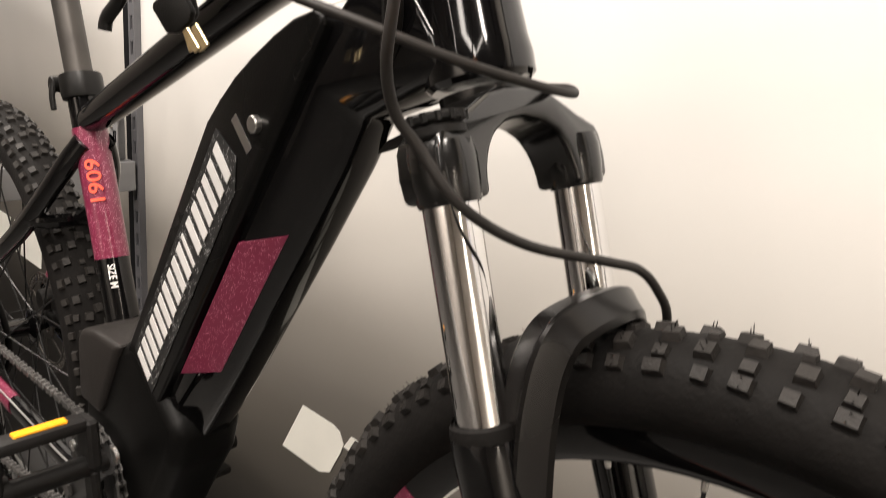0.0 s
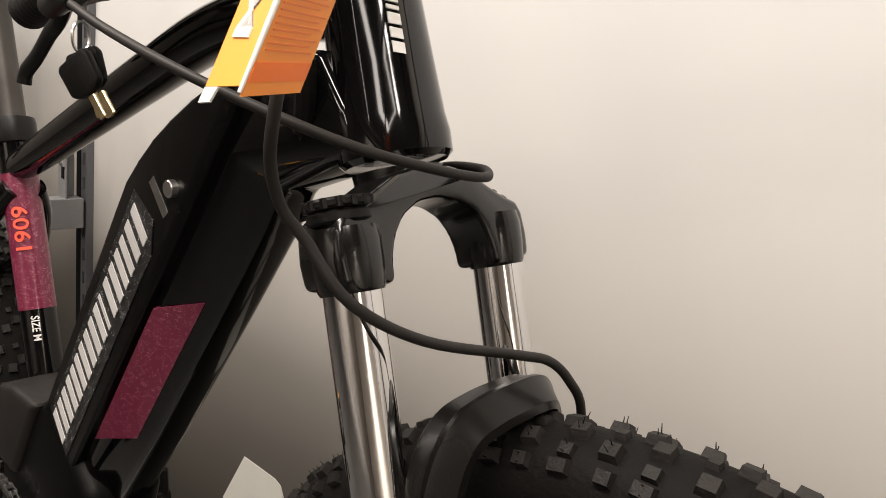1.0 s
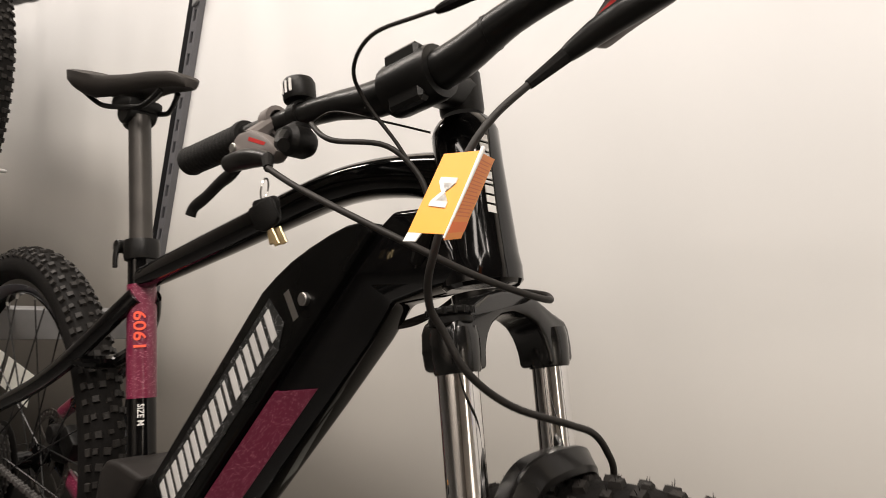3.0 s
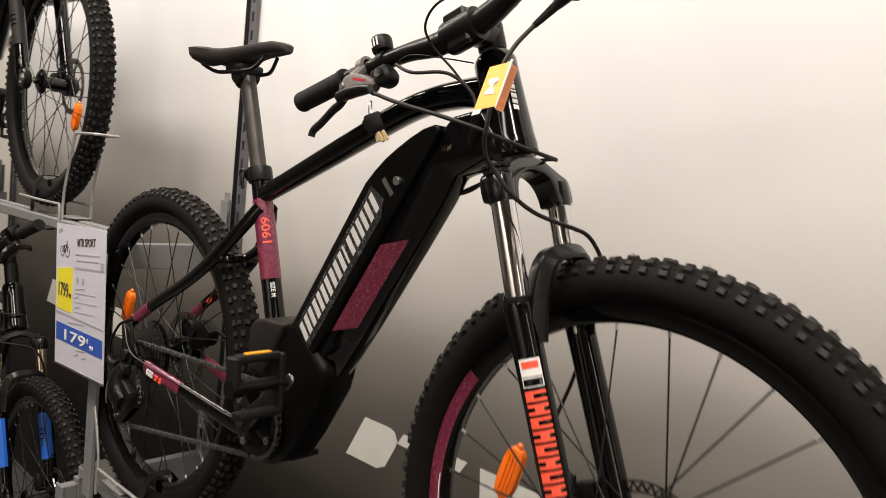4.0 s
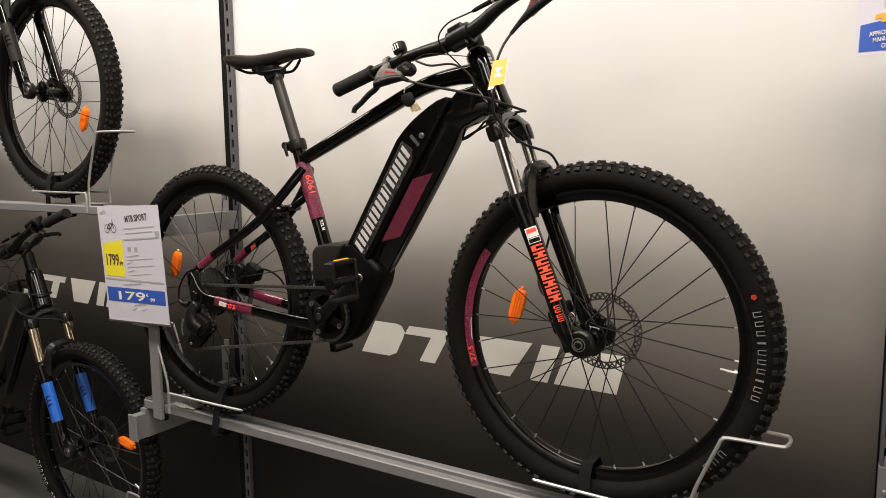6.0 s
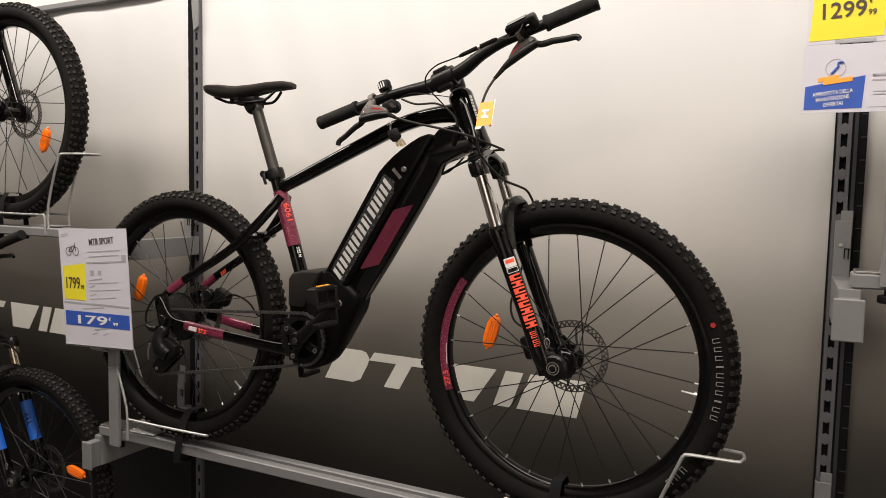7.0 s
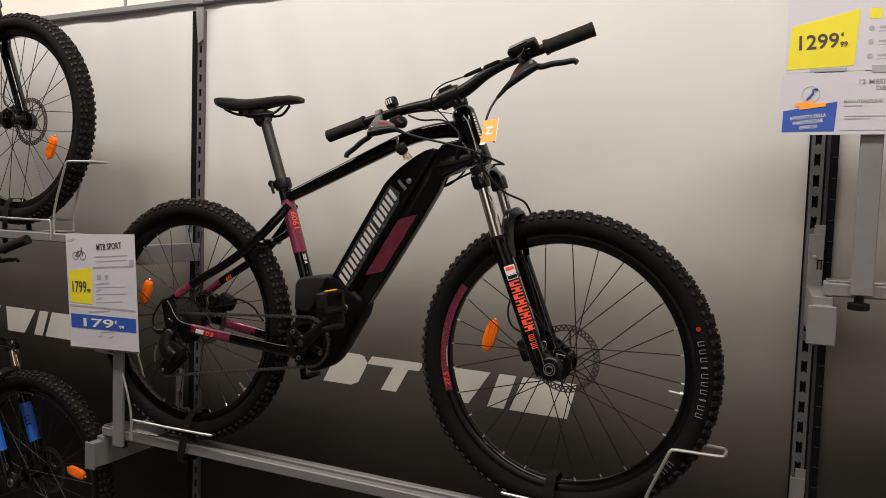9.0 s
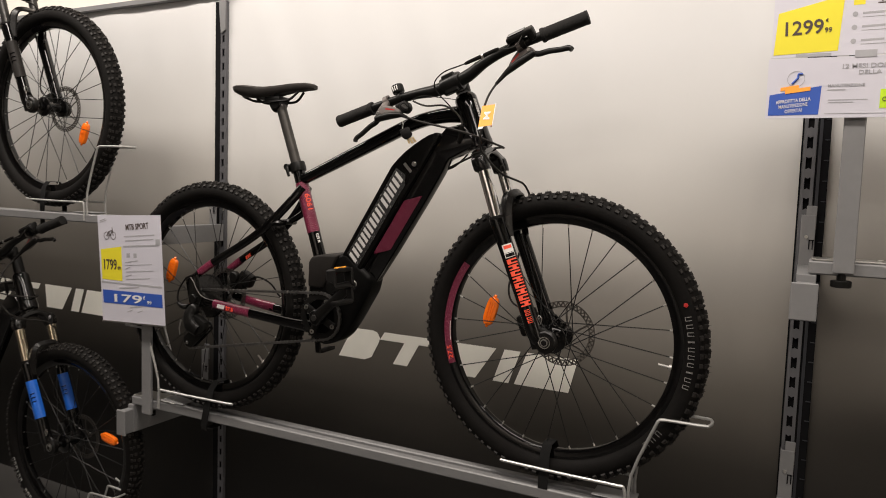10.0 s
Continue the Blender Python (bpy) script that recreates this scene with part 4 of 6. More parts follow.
    lathe(bm, [(0.0118, -0.006), (0.0155, -0.006), (0.0155, 0.006), (0.0118, 0.006)], at(0.196, 0.047, 0.037), tuple(L), 18, ref=(0, 1, 0))
    dis = part("display_unit", bm, M["plastic"], bike, "black assist display on the bar")
    bm = bmesh.new()
    box(bm, at(0.190, 0.0595, 0.0615), (0.044, 0.026, 0.0015), r3, 0.0005)
    part("screen", bm, M["black"], dis)
    # plug joint in the display cable
    bm = bmesh.new()
    sweep(bm, [at(0.062, 0.100, 0.032), at(0.07, 0.098, 0.033), at(0.104, 0.091, 0.0345), at(0.108, 0.090, 0.0345), at(0.138, 0.082, 0.037), at(0.146, 0.079, 0.038)], [0.0022, 0.0042, 0.0048, 0.0046, 0.0042, 0.002], 10, 2)
    plug = part("cable_plug", bm, M["rubber"], bike, "black plug joint in the display cable")
    bm = bmesh.new()
    sweep(bm, [at(0.1035, 0.0911, 0.0345), at(0.1085, 0.0899, 0.0346)], 0.0052, 12, 1)
    part("plug_ring", bm, M["steel"], plug)
    # rubber boot where the cables enter the frame
    bm = bmesh.new()
    sweep(bm, [V(0.8485, -0.0435, 1.455), V(0.846, -0.039, 1.437), V(0.838, -0.032, 1.415)], [0.0065, 0.0062, 0.006], 10, 3)
    part("cable_boot", bm, M["rubber"], bike)
    # seal tie near the stem
    bm = bmesh.new()
    lathe(bm, [(0.0125, -0.002), (0.0142, -0.002), (0.0142, 0.002), (0.0125, 0.002)], at(0.075, 0.0545, 0.0255), tuple(L), 16, ref=(0, 1, 0))
    part("cable_tie", bm, M["plastic"], bar)
    # cables
    for nm, pts, r in (
        ("front_brake_hose", [HOSE_ENDS[1], V(0.943, -0.098, 1.522), V(0.939, -0.113, 1.495), V(0.9375, -0.122, 1.463), V(0.938, -0.1275, 1.43), V(0.935, -0.125, 1.411), V(0.935, -0.118, 1.394), V(0.941, -0.11, 1.382), V(0.958, -0.098, 1.358), V(0.971, -0.062, 1.338),
                              V(0.9865, -0.01, 1.3255), V(0.993, 0.013, 1.319), V(0.9985, 0.028, 1.306), V(1.001, 0.042, 1.286), V(0.995, 0.058, 1.24), V(0.965, 0.072, 1.13), V(0.945, 0.07, 1.06), V(0.955, 0.066, 1.02), V(0.985, 0.064, 1.003)], 0.0026),
        ("rear_brake_hose", [HOSE_ENDS[0], V(0.778, -0.117, 1.4575), V(0.846, -0.1165, 1.443), V(0.898, -0.103, 1.430), V(0.926, -0.072, 1.418), V(0.939, -0.032, 1.410), V(0.942, -0.005, 1.4065), V(0.938, 0.014, 1.4055), V(0.922, 0.028, 1.407), V(0.885, 0.038, 1.402), V(0.845, 0.034, 1.385), V(0.808, 0.024, 1.3655), V(0.785, 0.012, 1.351), V(0.772, 0.006, 1.348)], 0.0026),
        ("shift_cable", [at(-0.105, 0.075, 0.012), V(0.77, -0.085, 1.50), V(0.81, -0.06, 1.502), V(0.842, -0.046, 1.478), V(0.85, -0.043, 1.446), V(0.835, -0.03, 1.41), V(0.82, -0.02, 1.392)], 0.0023),
        ("display_cable", [at(0.18, 0.064, 0.044), at(0.15, 0.067, 0.038), at(0.10, 0.085, 0.034), at(0.05, 0.105, 0.032), at(0.01, 0.112, 0.032), at(-0.025, 0.098, 0.024), at(-0.035, 0.078, 0.006), V(0.822, -0.055, 1.5), V(0.848, -0.043, 1.462), V(0.835, -0.03, 1.4)], 0.0016),
        ("display_lead", [at(0.204, 0.066, 0.048), at(0.199, 0.076, 0.036), at(0.186, 0.081, 0.026), at(0.170, 0.077, 0.028), at(0.152, 0.069, 0.036)], 0.0013),
        ("motor_cable", [V(0.86, 0.037, 1.418), V(0.838, 0.038, 1.40), V(0.82, 0.034, 1.378), V(0.8, 0.02, 1.357), V(0.776, 0.004, 1.346)], 0.0023),
        ("sensor_wire", [at(-0.12, 0.062, 0.02), V(0.75, -0.07, 1.526), V(0.80, -0.055, 1.522), V(0.826, -0.03, 1.52)], 0.0009),
    ):
        bm = bmesh.new()
        sweep(bm, pts, r, 16, 7)
        part(nm, bm, M["hose"], bike, "black cable" if r < 0.0025 else "black brake hose")
    return bar


def make_frame(bike, sty):
    P0, D, N = V(0.505, 0, 1.115), V(0.53, 0, 0.848), V(0.848, 0, -0.53)

    def dn(d, n):
        p = P0 + D * d + N * n
        return (p.x, p.z)

    paint = sty["paint"]
    # head tube
    bm = bmesh.new()
    up = AX
    lathe(bm, [(0.0001, -0.002), (0.0295, -0.002), (0.0328, 0.001), (0.0332, 0.012), (0.0318, 0.022), (0.0305, 0.05), (0.0285, 0.1), (0.0282, 0.128), (0.026, 0.134), (0.0225, 0.139), (0.0001, 0.139)], STEER_LOW, tuple(up), 32, ref=(0, 1, 0))
    ht = part("head_tube", bm, paint, bike, "gloss black head tube")
    if sty.get("letters"):
        out = V(0.94, -0.34, 0)
        out = (out - up * out.dot(up)).normalized()
        vv = out.cross(-up)
        m = basis(STEER_LOW + up * 0.118 + out * 0.0292 - vv * 0.006, -up, vv)
        mark_parts("letter_block", m, (0.0056, 0.006, 0.0056, 0.0056, 0.006, 0.0022, 0.006, 0.0056, 0.006), 0.0072, 0.2, 0.002, M["white"], ht, 0.0012, 0.27, "white block")
    # top tube
    bm = bmesh.new()
    sweep(bm, [V(0.338, 0, 1.313), V(0.40, 0, 1.340), V(0.50, 0, 1.384), V(0.60, 0, 1.428), V(0.68, 0, 1.462), V(0.735, 0, 1.478), V(0.79, 0, 1.486), V(0.84, 0, 1.488)],
          [(0.015, 0.0145), (0.0165, 0.0155), (0.018, 0.0165), (0.019, 0.017), (0.0195, 0.0175), (0.0195, 0.018), (0.02, 0.0195), (0.021, 0.023)], 20, 5, (0, 1, 0), 2.6)
    part("top_tube", bm, paint, bike, "gloss black top tube")
    # seat tube
    bm = bmesh.new()
    a, b = V(0.322, 0, 1.336), V(0.412, 0, 1.065)
    sweep(bm, [a, b], [0.0172, 0.0178], 24, 1)
    st = part("seat_tube", bm, paint, bike, "gloss black seat tube")
    t = (b - a).normalized()
    if sty.get("letters"):
        bm = bmesh.new()
        lathe(bm, [(0.0172, 0.0), (0.0183, 0.0), (0.0184, 0.145), (0.0175, 0.145)], a + t * 0.034, tuple(t), 28, ref=(0, 1, 0))
        part("plum_band", bm, M["plum"], st, "plum flake band round the tube")
        out = V(0.85, -0.53, 0)
        out = (out - t * out.dot(t)).normalized()
        vv = out.cross(t)
        bm = bmesh.new()
        m = basis(a + t * 0.070 + out * 0.0184 - vv * 0.008, t, vv)
        words(bm, "6061", m, 0.046, 0.0155, 0.0012)
        part("alloy_print", bm, M["orange"], st, "orange alloy number print")
        bm = bmesh.new()
        m = basis(a + t * 0.186 + out * 0.0184 - vv * 0.003, t, vv)
        words(bm, "SIZE M", m, 0.026, 0.008, 0.0012)
        part("size_print", bm, M["white"], st, "small white size print")
    # collar
    bm = bmesh.new()
    lathe(bm, [(0.0155, -0.014), (0.0215, -0.013), (0.0225, -0.008), (0.0225, 0.008), (0.0215, 0.013), (0.0155, 0.014)], a - t * 0.012, tuple(t), 24, ref=(0, 1, 0))
    box(bm, a - t * 0.012 + V(-0.022, 0, -0.004), (0.016, 0.026, 0.018), None, 0.004)
    col = part("seat_collar", bm, M["satin"], bike, "black seat clamp collar")
    bm = bmesh.new()
    q = a - t * 0.012 + V(-0.024, -0.018, 0)
    disc(bm, q, (0, 1, 0), 0.009, 0.012, 16)
    sweep(bm, [q + V(0.002, -0.004, 0), q + V(0.008, -0.008, -0.012), q + V(0.014, -0.009, -0.026)], [(0.0035, 0.006), (0.003, 0.005), (0.003, 0.004)], 10, 4)
    part("clamp_lever", bm, M["satin"], col)
    # post and saddle
    bm = bmesh.new()
    sweep(bm, [V(0.327, 0, 1.318), V(0.2535, 0, 1.522)], 0.0145, 24, 1)
    part("seat_post", bm, M["post"], bike, "dark grey anodised seat post")
    bm = bmesh.new()
    disc(bm, V(0.246, 0, 1.528), (0, 1, 0), 0.018, 0.042, 18)
    box(bm, (0.24, 0, 1.538), (0.056, 0.05, 0.017), None, 0.006, 2)
    sweep(bm, [V(0.226, 0, 1.522), V(0.238, 0, 1.512), V(0.252, 0, 1.513)], [(0.012, 0.008), (0.015, 0.01), (0.013, 0.01)], 12, 3, (0, 1, 0))
    part("saddle_clamp", bm, M["satin"], bike)
    bm = bmesh.new()
    rows = []
    prof = ((0.1035, 0.012, 1.570, 0.006), (0.107, 0.030, 1.573, 0.013), (0.116, 0.047, 1.576, 0.021), (0.134, 0.058, 1.5775, 0.029), (0.156, 0.060, 1.5765, 0.035), (0.184, 0.053, 1.573, 0.035), (0.215, 0.041, 1.571, 0.029), (0.258, 0.029, 1.574, 0.023),
            (0.30, 0.024, 1.578, 0.021), (0.345, 0.021, 1.579, 0.019), (0.365, 0.017, 1.576, 0.015), (0.376, 0.009, 1.571, 0.009))
    for x, w, z, h in prof:
        row = []
        for k in range(18):
            an = 2 * math.pi * k / 18
            cy, sz = math.cos(an), math.sin(an)
            yy = w * math.copysign(abs(cy) ** 0.7, cy)
            drop = 0.006 * (abs(yy) / 0.072) ** 2
            zz = z - drop + (0.0035 * sz if sz > 0 else h * math.copysign(abs(sz) ** 0.75, sz))
            if sz < -0.9:
                zz += h * 0.25
            row.append(bm.verts.new((x, yy, zz)))
        rows.append(row)
    for r0, r1 in zip(rows, rows[1:]):
        for k in range(18):
            bm.faces.new((r0[k], r0[(k + 1) % 18], r1[(k + 1) % 18], r1[k]))
    bm.faces.new(rows[0])
    bm.faces.new(rows[-1][::-1])
    bmesh.ops.subdivide_edges(bm, edges=bm.edges[:], cuts=1, use_grid_fill=True, smooth=0.4)
    sad = part("saddle", bm, M["saddle"], bike, "slim black padded saddle", 60)
    for sg in (-1, 1):
        bm = bmesh.new()
        sweep(bm, [V(0.14, sg * 0.03, 1.548), V(0.158, sg * 0.026, 1.54), V(0.19, sg * 0.022, 1.532), V(0.27, sg * 0.022, 1.532), V(0.30, sg * 0.018, 1.537), V(0.325, sg * 0.012, 1.558)], 0.0036, 8, 4)
        part("saddle_rail", bm, M["satin"], sad)
    # down tube
    bm = bmesh.new()
    lower = [dn(-0.02, 0.114), dn(0.1, 0.118), dn(0.25, 0.119), dn(0.335, 0.118), dn(0.375, 0.114)]
    upper = [(0.872, 1.432), (0.846, 1.462), (0.80, 1.452), dn(0.33, 0.05), dn(0.02, 0.035), dn(-0.05, 0.05)]
    outline = lower + [(0.884, 1.410)] + upper
    keel = bmesh.new()
    sides = [[keel.verts.new((x, sg * (0.016 if i < len(lower) else 0.0335), z)) for i, (x, z) in enumerate(outline)] for sg in (-1, 1)]
    shoulder = [[keel.verts.new((x - N.x * 0.03, sg * 0.0335, z - N.z * 0.03)) for x, z in lower] for sg in (-1, 1)]
    n_low = len(lower)
    for k in (0, 1):
        body = shoulder[k] + sides[k][n_low:]
        keel.faces.new(body)
        for i in range(n_low - 1):
            keel.faces.new((sides[k][i], sides[k][i + 1], shoulder[k][i + 1], shoulder[k][i]))
        keel.faces.new((sides[k][n_low - 1], sides[k][n_low], shoulder[k][n_low - 1]))
        keel.faces.new((sides[k][0], shoulder[k][0], sides[k][-1]))
    count = len(outline)
    for i in range(count):
        keel.faces.new((sides[0][i], sides[0][(i + 1) % count], sides[1][(i + 1) % count], sides[1][i]))
    bmesh.ops.recalc_face_normals(keel, faces=keel.faces)
    bmesh.ops.bevel(keel, geom=keel.edges[:], offset=0.006, segments=3, affect="EDGES", profile=0.5, clamp_overlap=True)
    join(bm, keel)
    dt = part("down_tube", bm, paint, bike, "wide gloss black down tube")
    if sty.get("battery"):
        bm = bmesh.new()
        prism(bm, [dn(-0.015, 0.0), dn(0.25, -0.003), dn(0.28, -0.003), dn(0.305, 0.002), dn(0.33, 0.009), dn(0.355, 0.019), dn(0.382, 0.032), dn(0.403, 0.044), dn(0.42, 0.059), dn(0.423, 0.067), dn(0.418, 0.073), dn(0.33, 0.073), dn(-0.03, 0.070)], -0.0425, 0.0425, 0.0085, 3)
        bat = part("battery", bm, M["battery"], bike, "black battery case on the down tube")
        bm = bmesh.new()
        m = basis(V(P0.x, -0.0426, P0.z), D, -N)
        plate(bm, [(0.0, -0.058), (0.262, -0.058), (0.285, -0.045), (0.285, -0.012), (0.012, -0.012)], 0.0006, m)
        part("fleck_strip", bm, M["carbon"], bat, "dark speckled strip")
        m = basis(P0 + D * 0.006 + N * 0.0475 + V(0, -0.0434, 0), D, -N)
        mark_parts("letter_block", m, (0.026, 0.026, 0.024, 0.026, 0.026, 0.0085, 0.026, 0.023, 0.026), 0.0285, 0.28, 0.0066, M["pale"], bat, 0.0008, 0.3, "pale slanted bars")
        bm = bmesh.new()
        plate(bm, [(0.0, 0.0), (0.03, 0.0), (0.03, 0.008), (0.0, 0.008)], 0.001, basis(P0 + D * 0.296 + N * 0.054 + V(0, -0.0428, 0), (D * 0.25 - N).normalized(), (D + N * 0.25).normalized()))
        disc(bm, P0 + D * 0.322 + N * 0.052 + V(0, -0.0445, 0), (0, 1, 0), 0.0062, 0.006, 18)
        part("key_lock", bm, M["steel"], bat, "round steel battery lock")
        bm = bmesh.new()
        m = basis(P0 + V(0, -0.0334, 0), D, -N)
        plate(bm, [(0.06, -0.0745), (0.064, -0.078), (0.229, -0.078), (0.224, -0.0745)], 0.0008, m)
        m = basis(P0 + N * 0.0885 + V(0, -0.0340, 0), D, (-N * 0.03 + V(0, -0.0175, 0)))
        plate(bm, [(0.06, 0.011), (0.092, -0.021), (0.262, -0.021), (0.229, 0.011)], 0.0012, m)
        part("plum_patch", bm, M["plum"], dt, "plum flake patch")
        # motor and its covers
        bm = bmesh.new()
        prism(bm, [(0.388, 0.955), (0.393, 1.03), (0.43, 1.085), (0.515, 1.125), (0.60, 1.06), (0.59, 1.018), (0.538, 0.93), (0.508, 0.888), (0.48, 0.868), (0.44, 0.857), (0.402, 0.886)], -0.044, 0.03, 0.014, 3)
        mo = part("motor", bm, M["motor"], bike, "black mid motor housing")
        bm = bmesh.new()
        prism(bm, [(0.396, 1.018), (0.397, 1.088), (0.409, 1.104), (0.44, 1.111), (0.497, 1.113), (0.466, 1.055), (0.445, 1.016)], -0.05, 0.05, 0.007, 3)
        part("motor_cover", bm, M["greyplastic"], mo, "dark grey plastic motor cover")
    # stays
    for sg in (-1, 1):
        bm = bmesh.new()
        sweep(bm, [V(0.345, sg * 0.012, 1.292), V(0.318, sg * 0.028, 1.252), V(0.25, sg * 0.044, 1.182), V(0.17, sg * 0.052, 1.125), V(0.06, sg * 0.06, 1.062), V(-0.028, sg * 0.066, 1.0)],
              [(0.009, 0.013), (0.0095, 0.0125), (0.009, 0.0125), (0.0085, 0.0115), (0.008, 0.011), (0.0075, 0.0105)], 14, 5, (0, 1, 0), 2.4)
        ss = part("seat_stay", bm, paint, bike)
        bm = bmesh.new()
        sweep(bm, [V(0.41, sg * 0.035, 0.905), V(0.36, sg * 0.046, 0.909), V(0.28, sg * 0.05, 0.916), V(0.16, sg * 0.057, 0.928), V(0.03, sg * 0.066, 0.943), V(-0.01, sg * 0.067, 0.95)],
              [(0.012, 0.018), (0.0085, 0.015), (0.0085, 0.014), (0.008, 0.0135), (0.0075, 0.0125), (0.007, 0.011)], 14, 5, (0, 1, 0), 2.4)
        cs = part("chain_stay", bm, paint, bike)
        bm = bmesh.new()
        prism(bm, [(-0.045, 1.01), (-0.015, 1.02), (0.012, 0.972), (0.03, 0.955), (0.022, 0.932), (-0.02, 0.925), (-0.032, 0.95)], sg * 0.067 - 0.004, sg * 0.067 + 0.004, 0.002, 1)
        part("dropout", bm, paint, bike)
        if sty.get("letters"):
            bm = bmesh.new()
            sweep(bm, [V(0.058, sg * 0.0605, 1.0607), V(0.008, sg * 0.0632, 1.0272)], [(0.0088, 0.0118), (0.0083, 0.0113)], 14, 1, (0, 1, 0), 2.4)
            part("plum_band", bm, M["plum"], ss, "plum band on the stay")
            bm = bmesh.new()
            sweep(bm, [V(0.196, sg * 0.0553, 0.9245), V(0.13, sg * 0.0593, 0.931), V(0.066, sg * 0.0637, 0.9388)], [(0.0087, 0.0142), (0.0084, 0.0137), (0.008, 0.0132)], 14, 1, (0, 1, 0), 2.4)
            part("plum_band", bm, M["plum"], cs, "plum band on the stay")
            bm = bmesh.new()
            u = V(1, -0.0, -0.105).normalized()
            base = V(0.088, sg * 0.0635, 0.931) + V(0, sg * 0.0095, 0)
            m = basis(base, u if sg < 0 else -u, (0, 0, 1))
            slanted(bm, m, (0.008, 0.007, 0.007), 0.011, 0.25, 0.002, 0.0025, 0.22)
            part("stay_mark", bm, M["white"], cs, "pale mark on the stay")
            bm = bmesh.new()
            if sg < 0:
                words(bm, "27.5", basis(base + u * 0.034, u, (0, 0, 1)), 0.027, 0.011, 0.0028)
                part("stay_print", bm, M["orange"], cs, "orange print on the stay")
            else:
                bm.free()
    bm = bmesh.new()
    slanted(bm, basis(V(0.09, 0.0475, 1.064), V(0.83, -0.05, 0.555), (-0.555, 0, 0.83)), (0.006, 0.006, 0.005), 0.01, 0.2, 0.0025, 0.0012)
    if sty.get("letters"):
        part("far_stay_print", bm, M["orange"], bike)
    else:
        bm.free()
    bm = bmesh.new()
    sweep(bm, [V(0.262, -0.043, 1.19), V(0.285, -0.03, 1.19), V(0.292, 0, 1.192), V(0.285, 0.03, 1.19), V(0.262, 0.043, 1.19)], 0.009, 10, 4)
    sweep(bm, [V(0.300, 0, 1.195), V(0.335, 0, 1.215), V(0.358, 0, 1.235)], 0.009, 10, 3)
    part("stay_bridge", bm, paint, bike)


def make_drive(bike):
    # cassette, derailleur, chain, cranks
    bm = bmesh.new()
    for k, r in enumerate((0.062, 0.056, 0.05, 0.044, 0.038, 0.033, 0.028, 0.024)):
        lathe(bm, [(0.014, -0.0014), (r - 0.002, -0.0014), (r, -0.0004), (r, 0.0004), (r - 0.002, 0.0014), (0.014, 0.0014)], HR + V(0, -0.024 - 0.0038 * k, 0), (0, 1, 0), 36)
        teeth = int(r * 2 * math.pi / 0.0127)
        for j in range(teeth):
            disc(bm, round_at(HR, r, 360 * j / teeth, -0.024 - 0.0038 * k), (0, 1, 0), 0.0026, 0.0016, 6)
    disc(bm, HR + V(0, -0.036, 0), (0, 1, 0), 0.021, 0.034, 24)
    part("cassette", bm, M["darksteel"], bike, "dark steel sprocket cassette")
    # wide plastic guard behind the sprockets
    bm = bmesh.new()
    lathe(bm, [(0.02, -0.0205), (0.06, -0.019), (0.067, -0.0165), (0.067, -0.0155), (0.02, -0.018)], HR, (0, 1, 0), 48, True)
    part("spoke_guard", bm, M["plastic"], bike)
    bm = bmesh.new()
    disc(bm, V(0.004, -0.082, 0.918), (0, 1, 0), 0.017, 0.02, 24, 0.004)
    sweep(bm, [V(0.006, -0.082, 0.925), V(-0.004, -0.09, 0.9), V(0.004, -0.092, 0.874), V(0.03, -0.09, 0.858)], [(0.012, 0.014), (0.015, 0.019), (0.017, 0.022), (0.013, 0.018)], 14, 4, (0, 1, 0), 2.6)
    sweep(bm, [V(-0.012, -0.088, 0.925), V(-0.035, -0.09, 0.925), V(-0.05, -0.09, 0.933)], [(0.009, 0.010), (0.008, 0.008), (0.006, 0.006)], 12, 3)
    prism(bm, [(-0.03, 0.9), (-0.008, 0.912), (0.03, 0.9), (0.058, 0.885), (0.056, 0.862), (0.03, 0.842), (-0.005, 0.852), (-0.03, 0.876)], -0.094, -0.07, 0.006, 2)
    prism(bm, [(0.015, 0.882), (0.052, 0.882), (0.058, 0.862), (0.02, 0.826), (-0.012, 0.799), (-0.032, 0.8), (-0.043, 0.815), (-0.04, 0.83), (-0.018, 0.852)], -0.078, -0.073, 0.0015, 1)
    prism(bm, [(0.015, 0.882), (0.052, 0.882), (0.058, 0.862), (0.02, 0.826), (-0.012, 0.799), (-0.032, 0.8), (-0.043, 0.815), (-0.04, 0.83), (-0.018, 0.852)], -0.06, -0.056, 0.0015, 1)
    der = part("rear_derailleur", bm, M["satin"], bike, "black rear derailleur with long cage")
    for x, z in ((0.033, 0.866), (-0.026, 0.813)):
        bm = bmesh.new()
        disc(bm, V(x, -0.0665, z), (0, 1, 0), 0.017, 0.006, 20)
        for j in range(11):
            disc(bm, round_at(V(x, -0.0665, z), 0.0175, 360 * j / 11), (0, 1, 0), 0.003, 0.004, 6)
        part("jockey_wheel", bm, M["plastic"], der)
        bm = bmesh.new()
        disc(bm, V(x, -0.0795, z), (0, 1, 0), 0.0045, 0.003, 10)
        part("cage_bolt", bm, M["steel"], der)
    bm = bmesh.new()
    sweep(bm, [V(-0.033, -0.096, 0.885), V(-0.04, -0.096, 0.86), V(-0.041, -0.093, 0.838)], [(0.0012, 0.0035), (0.0012, 0.003), (0.0012, 0.0018)], 8, 3)
    sweep(bm, [V(-0.018, -0.0965, 0.895), V(-0.004, -0.0985, 0.888), V(0.006, -0.0985, 0.878)], [(0.0012, 0.003), (0.0015, 0.005), (0.001, 0.0025)], 8, 3)
    part("derailleur_plate", bm, M["steel"], der)
    bm = bmesh.new()
